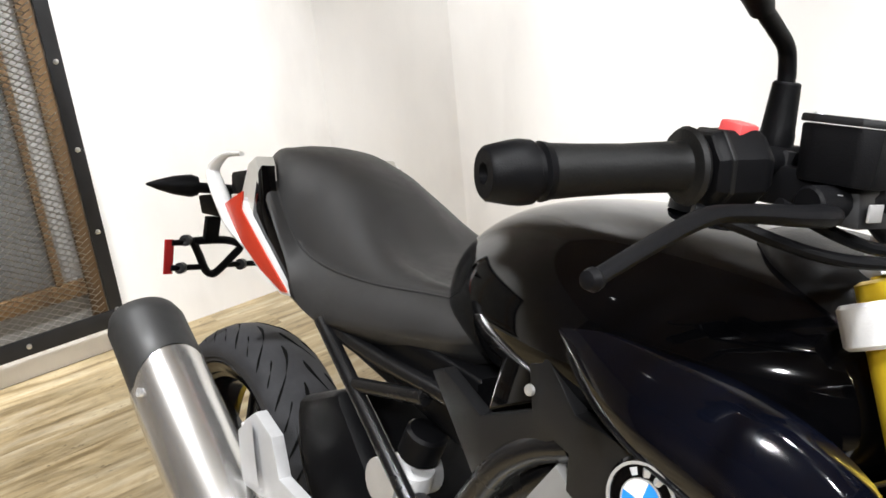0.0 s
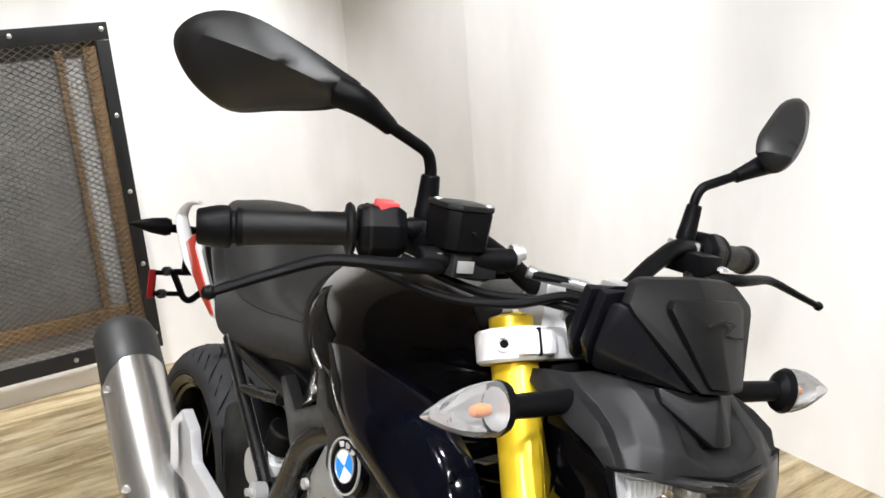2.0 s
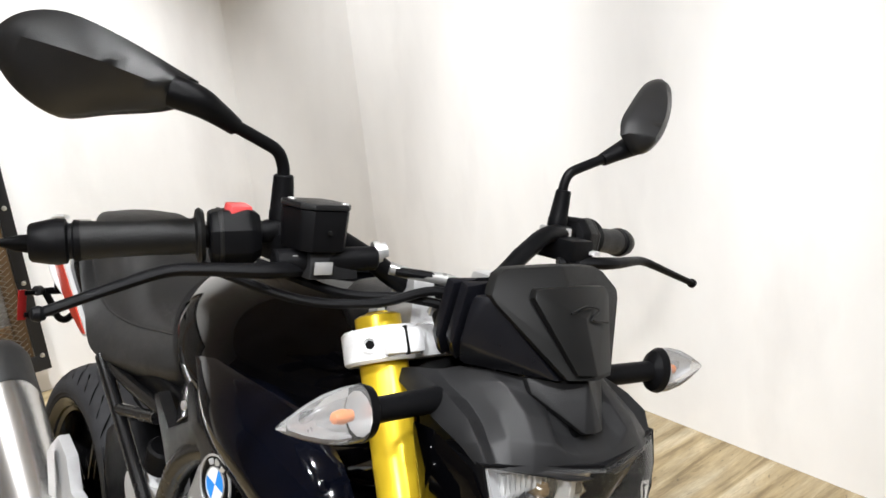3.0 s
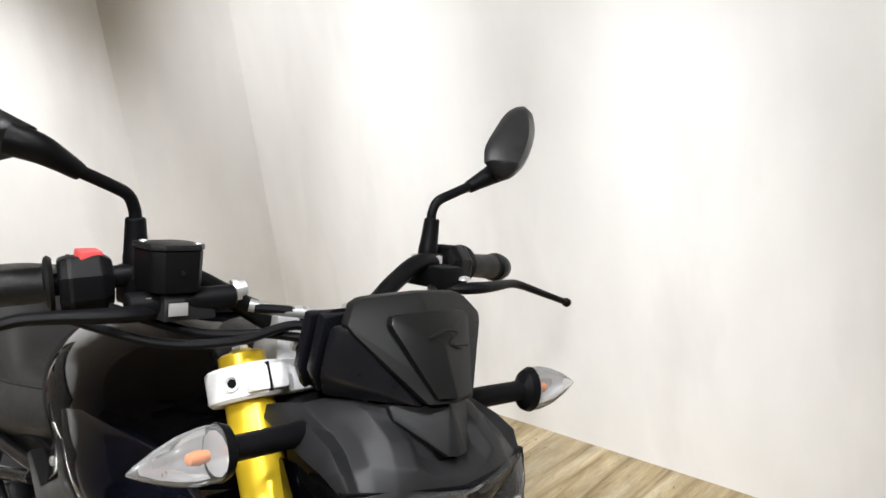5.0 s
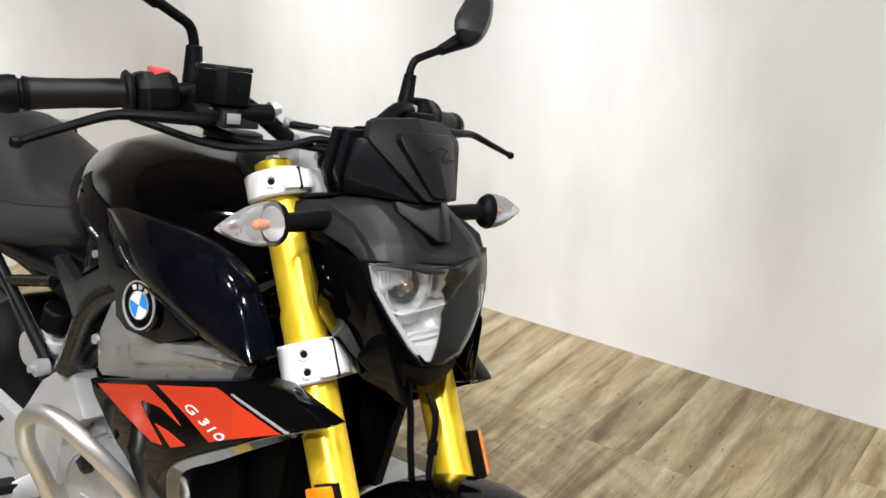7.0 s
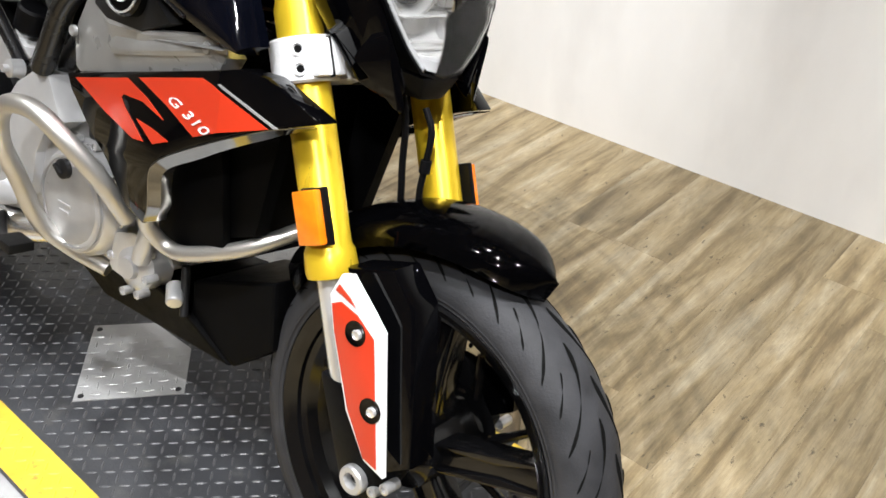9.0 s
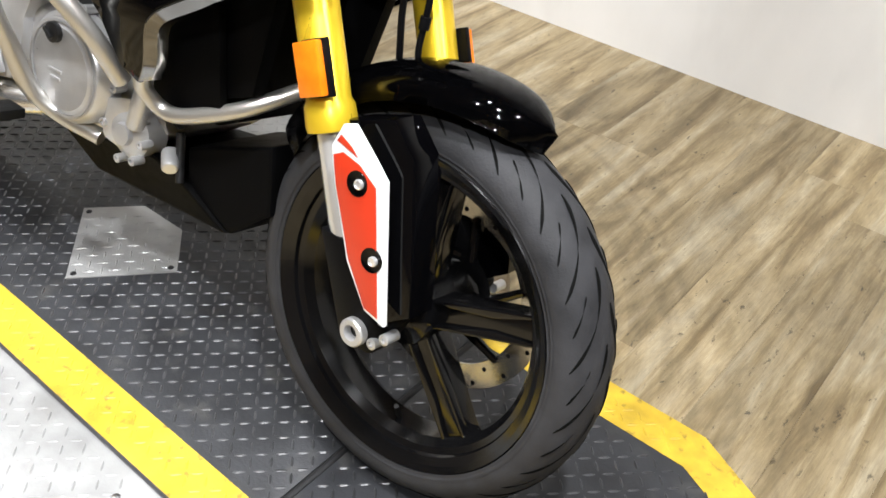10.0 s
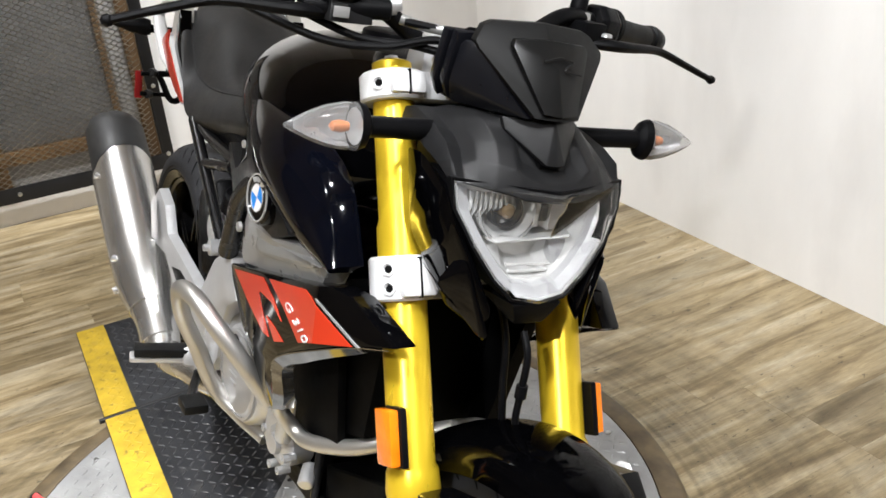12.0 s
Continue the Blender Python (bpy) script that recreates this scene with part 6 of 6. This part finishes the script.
seat = part("seat", seat_body(), SEAT_VINYL, bike, "matt black vinyl seat with creased sides", sharp=60)
for sy in (-1, 1):
    seam = spline([row[2] for row in SEAT[1:-1]], 5)
    part("seat_seam", tube([(p[0], sy * (p[1] + 0.0005), p[2]) for p in seam], 0.0016, 6, 1), SEAT_VINYL, seat, "raised seam of the seat")
WIDEN[0] = True
for sy in (-1, 1):
    wt = slab([(x, sy * y, z) for x, y, z in ((0.100, 0.110, 0.862), (0.134, 0.111, 0.846), (0.174, 0.113, 0.826), (0.247, 0.117, 0.800), (0.315, 0.121, 0.784), (0.345, 0.123, 0.789), (0.338, 0.123, 0.797), (0.250, 0.118, 0.846), (0.176, 0.113, 0.886), (0.160, 0.111, 0.900))], 0.012, 0.002, inward=(0, -sy, 0))
    tail = part("tail_panel", wt, WHITE, bike, "white and red tail panel")
    rp = slab([(x, sy * (y + 0.003), z) for x, y, z in ((0.106, 0.110, 0.880), (0.138, 0.111, 0.856), (0.176, 0.113, 0.832), (0.247, 0.117, 0.806), (0.319, 0.121, 0.790), (0.339, 0.123, 0.793), (0.242, 0.117, 0.842), (0.166, 0.112, 0.882), (0.163, 0.111, 0.910))], 0.004, 0.0008, inward=(0, -sy, 0))
    part("red_field", rp, RED, tail, "red stripe of the tail")
    part("tail_insert", slab([(x, sy * y, z) for x, y, z in ((0.188, 0.107, 0.876), (0.242, 0.112, 0.838), (0.33, 0.117, 0.793), (0.36, 0.117, 0.80), (0.27, 0.108, 0.862), (0.222, 0.105, 0.897), (0.192, 0.100, 0.955), (0.18, 0.100, 0.94))], 0.02, 0.003, inward=(0, -sy, 0)), GLOSS_BLACK, tail, "gloss black insert")
    part("tail_cover", slab([(x, sy * y, z) for x, y, z in ((0.107, 0.104, 0.896), (0.138, 0.102, 0.902), (0.150, 0.100, 0.952), (0.170, 0.099, 0.966), (0.184, 0.100, 0.950), (0.212, 0.104, 0.896), (0.168, 0.106, 0.870), (0.12, 0.106, 0.872))], 0.025, 0.004, inward=(0, -sy, 0)), COVER_GREY, tail, "warm silver tail cover")
    gr = tube([(0.178, sy * 0.108, 0.827, 0.007), (0.130, sy * 0.108, 0.850, 0.013), (0.088, sy * 0.107, 0.882, 0.015), (0.058, sy * 0.106, 0.906, 0.014), (0.042, sy * 0.105, 0.924, 0.012), (0.056, sy * 0.103, 0.943, 0.009), (0.080, sy * 0.100, 0.957, 0.0065), (0.118, sy * 0.095, 0.963, 0.0055)], 0.011, 12, 6, flat=0.7)
    part("grab_rail", gr, WHITE, bike, "white cast grab rail")
    sig = part("rear_turn_signal", rod((-0.02, sy * 0.03, 0.880), (0.005, sy * 0.122, 0.890), 0.009), MATT_BLACK, bike, "black rear turn signal")
    part("signal_body", lathe([(0, 0), (0.001, 0.016), (0.012, 0.0195), (0.040, 0.016), (0.068, 0.008), (0.084, 0.002), (0.086, 0)], (0.006, sy * 0.113, 0.892), (-0.18, sy, 0.0), 20), MATT_BLACK, sig)
part("tail_lamp", hull([(0.02, -0.07, 0.92), (0.02, 0.07, 0.92), (0.0, -0.06, 0.88), (0.0, 0.06, 0.88), (0.12, -0.08, 0.94), (0.12, 0.08, 0.94), (0.12, -0.09, 0.87), (0.12, 0.09, 0.87)], 0.006), MATT_BLACK, bike, "black tail unit")
under = hull([(0.10, -0.085, 0.86), (0.10, 0.085, 0.86), (0.4, -0.118, 0.80), (0.4, 0.118, 0.80), (0.74, -0.12, 0.80), (0.74, 0.12, 0.80), (0.72, -0.09, 0.69), (0.72, 0.09, 0.69), (0.45, -0.08, 0.73), (0.45, 0.08, 0.73), (0.15, -0.06, 0.81), (0.15, 0.06, 0.81)], 0.006)
part("under_tail", under, MATT_BLACK, bike, "black under-seat tray")
WIDEN[0] = False
pb = part("plate_bracket", hull([(-0.09, -0.093, 0.822), (-0.09, -0.066, 0.822), (-0.10, -0.091, 0.775), (-0.10, -0.064, 0.775), (-0.075, -0.093, 0.822), (-0.075, -0.066, 0.822), (-0.085, -0.091, 0.775), (-0.085, -0.064, 0.775)], 0.003), MATT_BLACK, bike, "black number plate bracket")
part("bracket_head", hull([(-0.075, -0.115, 0.862), (-0.075, -0.072, 0.865), (-0.09, -0.100, 0.826), (-0.09, -0.064, 0.826), (0.0, -0.10, 0.88), (0.0, -0.03, 0.88), (-0.03, -0.09, 0.83), (-0.03, -0.05, 0.83)], 0.004), MATT_BLACK, pb)
SHIELD = [(-0.108, 0.772), (-0.086, 0.773), (-0.040, 0.772), (-0.012, 0.760), (-0.030, 0.738), (-0.052, 0.716), (-0.066, 0.708), (-0.080, 0.716), (-0.094, 0.745)]
part("bracket_loop", tube([(-0.10, y, z) for y, z in SHIELD + SHIELD[:1]], 0.0075, 10, 4), MATT_BLACK, pb, "shield-shaped open frame")
for z, y0, y1 in ((0.770, -0.148, -0.102), (0.7225, -0.148, -0.088), (0.7245, -0.042, 0.030)):
    part("cross_arm", rod((-0.10, y0, z), (-0.10, y1, z), 0.0055, seg=10), MATT_BLACK, pb)
for y, z in ((-0.121, 0.774), (-0.128, 0.722), (-0.008, 0.724)):
    part("arm_bolt", lathe([(-0.006, 0.0105), (0.008, 0.0105), (0.009, 0.005), (0.006, 0)], (-0.10, y, z), (0.7, -0.7, 0.1), 14), STEEL_BLACK, pb)
part("red_reflector", block(-0.106, -0.100, -0.160, -0.143, 0.711, 0.776, 0.002), RED_LENS, pb, "red rear reflector")
WIDEN[0] = True
part("rear_hugger", hull([(0.27, -0.07, 0.60), (0.27, 0.07, 0.60), (0.40, -0.072, 0.66), (0.40, 0.072, 0.66), (0.56, -0.08, 0.53), (0.56, 0.08, 0.53), (0.53, -0.085, 0.47), (0.53, 0.085, 0.47), (0.39, -0.085, 0.45), (0.39, 0.085, 0.45), (0.35, -0.085, 0.54), (0.35, 0.085, 0.54)], 0.02, segments=3), MATT_BLACK, bike, "black rear wheel hugger")

# exhaust
EA, EB = Vector((-0.060, -0.174, 0.655)), Vector((0.475, -0.168, 0.325))
ed = EB - EA
el = ed.length
sil = part("silencer", lathe([(0.13, 0.058), (0.13, 0.0642), (0.42, 0.0642), (0.47, 0.060), (0.53, 0.047), (el - 0.03, 0.036), (el, 0.034), (el, 0)], EA, ed, 48), BRUSHED, bike, "brushed steel silencer with black end cap")
capb = lathe([(0.03, 0), (0.03, 0.03), (0.0, 0.034), (-0.002, 0.050), (0.006, 0.056), (0.03, 0.0642), (0.20, 0.0650)], EA, ed, 48)
dn = ed.normalized()
for v in capb.verts:
    along = (v.co - EA).dot(dn)
    if along > 0.19:
        v.co -= dn * (0.075 * (0.5 + (v.co.z - (EA + dn * along).z) / 0.12))
    if along < 0.05:
        v.co += dn * (0.03 * ((v.co.z - (EA + dn * along).z) / 0.12))
part("end_cap", capb, MATT_PIPE, sil, "matt black end cap")
part("heat_shield", lathe([(0.17, 0.0660), (0.165, 0.0680), (0.40, 0.0680), (0.47, 0.064), (0.53, 0.050), (0.53, 0.048)], EA, ed, 30, arc=(-60, 100)), BRUSHED, sil, "raised steel heat shield")
part("pipe_shield", lathe([(el * 0.83, 0.036), (el * 0.83, 0.0425), (el * 0.97, 0.0405), (el * 0.97, 0.036)], EA, ed, 30, arc=(-70, 110)), BRUSHED, sil, "small steel shield over the link pipe")
part("link_pipe", tube([tuple(EB - ed * 0.08), (0.50, -0.168, 0.325), (0.60, -0.150, 0.345), (0.68, -0.12, 0.35), (0.75, -0.05, 0.36)], 0.027, 16, 6), BRUSHED, sil, "steel link pipe")
for q, up in ((0.30, 0.02), (0.66, 0.018), (0.70, -0.03)):
    part("shield_bolt", lathe([(-0.004, 0.008), (0.006, 0.0075), (0.006, 0.004), (0.003, 0)], EA + ed * q + Vector((0.01, -0.0665 + abs(up) * 0.15, up)), (0, -1, up * 12), 12), CHROME, sil, "bright shield bolt")

# foot peg hangers, swing arm
for sy in (-1, 1):
    ha = [(0.295, sy * 0.16, 0.584), (0.335, sy * 0.16, 0.616), (0.386, sy * 0.16, 0.597), (0.412, sy * 0.158, 0.545), (0.50, sy * 0.155, 0.53), (0.612, sy * 0.15, 0.508), (0.66, sy * 0.15, 0.50), (0.66, sy * 0.15, 0.44), (0.556, sy * 0.15, 0.425), (0.47, sy * 0.155, 0.452), (0.395, sy * 0.157, 0.498), (0.318, sy * 0.16, 0.495), (0.312, sy * 0.16, 0.545)]
    hg = part("peg_hanger", slab(ha, 0.02, 0.005, inward=(0, -sy, 0)), SILVER_PAINT, bike, "silver cast foot peg hanger", sharp=25)
    part("hanger_slot", slab([(0.452, sy * 0.1575, 0.492), (0.505, sy * 0.1555, 0.505), (0.572, sy * 0.1525, 0.492), (0.523, sy * 0.1535, 0.455)], 0.004, 0.001, inward=(0, -sy, 0)), MATT_BLACK, hg, "dark slot of the hanger")
    part("hanger_rib", hull([(0.30, sy * 0.165, 0.575), (0.335, sy * 0.168, 0.605), (0.345, sy * 0.168, 0.60), (0.375, sy * 0.168, 0.52), (0.33, sy * 0.168, 0.51)], 0.004), SILVER_PAINT, hg)
    pegm = Matrix.Translation((0.66, sy * 0.222, 0.415)) @ Matrix.Rotation(radians(sy * 12), 4, "Z")
    peg = part("foot_peg", block(-0.016, 0.016, -0.045, 0.045, -0.004, 0.012, 0.004, None, pegm), GRIP, hg, "rubber-topped foot peg")
    part("peg_base", block(-0.014, 0.014, -0.052, 0.046, -0.014, -0.0045, 0.003, None, pegm), ALLOY, peg, "alloy peg base")
    part("peg_joint", hull([(0.68, sy * 0.15, 0.44), (0.70, sy * 0.15, 0.40), (0.66, sy * 0.15, 0.39), (0.65, sy * 0.19, 0.41), (0.68, sy * 0.19, 0.43), (0.69, sy * 0.19, 0.40)], 0.004), ALLOY, hg)
    part("swing_arm", hull([(0.05, sy * 0.115, 0.335), (0.05, sy * 0.115, 0.275), (0.05, sy * 0.09, 0.335), (0.05, sy * 0.09, 0.275), (0.62, sy * 0.12, 0.43), (0.62, sy * 0.12, 0.36), (0.62, sy * 0.09, 0.43), (0.62, sy * 0.09, 0.36)], 0.006), SILVER_PAINT, bike, "silver swing arm")
part("brake_pedal", tube([(0.66, -0.155, 0.37), (0.70, -0.175, 0.355), (0.745, -0.19, 0.36), (0.79, -0.19, 0.372)], 0.008, 10, 5), STEEL_BLACK, bike, "black brake pedal")
part("pedal_pad", block(-0.022, 0.022, -0.02, 0.02, -0.008, 0.008, 0.003, None, Matrix.Translation((0.775, -0.195, 0.372))), GRIP, bike, "rubber pedal pad")
part("starter_motor", rod((0.60, -0.06, 0.62), (0.60, -0.13, 0.62), 0.03, seg=18), ALLOY, bike, "pale reservoir behind the frame")
part("reservoir_cap", rod((0.63, -0.10, 0.66), (0.645, -0.10, 0.70), 0.026, seg=18, width=0.004), MATT_BLACK, bike, "black reservoir cap")
part("reservoir", lathe([(0, 0.01), (0.01, 0.026), (0.05, 0.03), (0.07, 0.026), (0.07, 0)], (0.60, -0.10, 0.58), (0.35, 0, 0.9), 20), WHITE, bike, "white brake fluid bottle")
part("side_stand", rod((0.66, 0.12, 0.33), (0.60, 0.27, -0.075), 0.011), STEEL_BLACK, bike, "black side stand")

WIDEN[0] = False

# ---- floor boards, last ----
rng = random.Random(4)
BW, BL = 0.152, 1.22
shared = {}
x = WEST
while x < EAST:
    right = min(x + BW, EAST)
    y = SOUTH - rng.random() * BL
    while y < NORTH:
        a, b = max(y, SOUTH), min(y + BL, NORTH)
        if b - a > 0.01:
            key = (round(b - a, 3), round(right - x, 3))
            if key not in shared:
                bb = block(0.00015, key[0] - 0.00015, 0.00015, key[1] - 0.00015, -0.003, 0.0, 0.0003)
                mesh = bpy.data.meshes.new("plank")
                bb.to_mesh(mesh)
                bb.free()
                mesh.materials.append(WOOD_FLOOR)
                shared[key] = mesh
            o = new("plank", shared[key])
            o.parent, o.location, o.rotation_euler = floor, (x + key[1], a, 0), (0, 0, math.pi / 2)
        y += BL
    x += BW
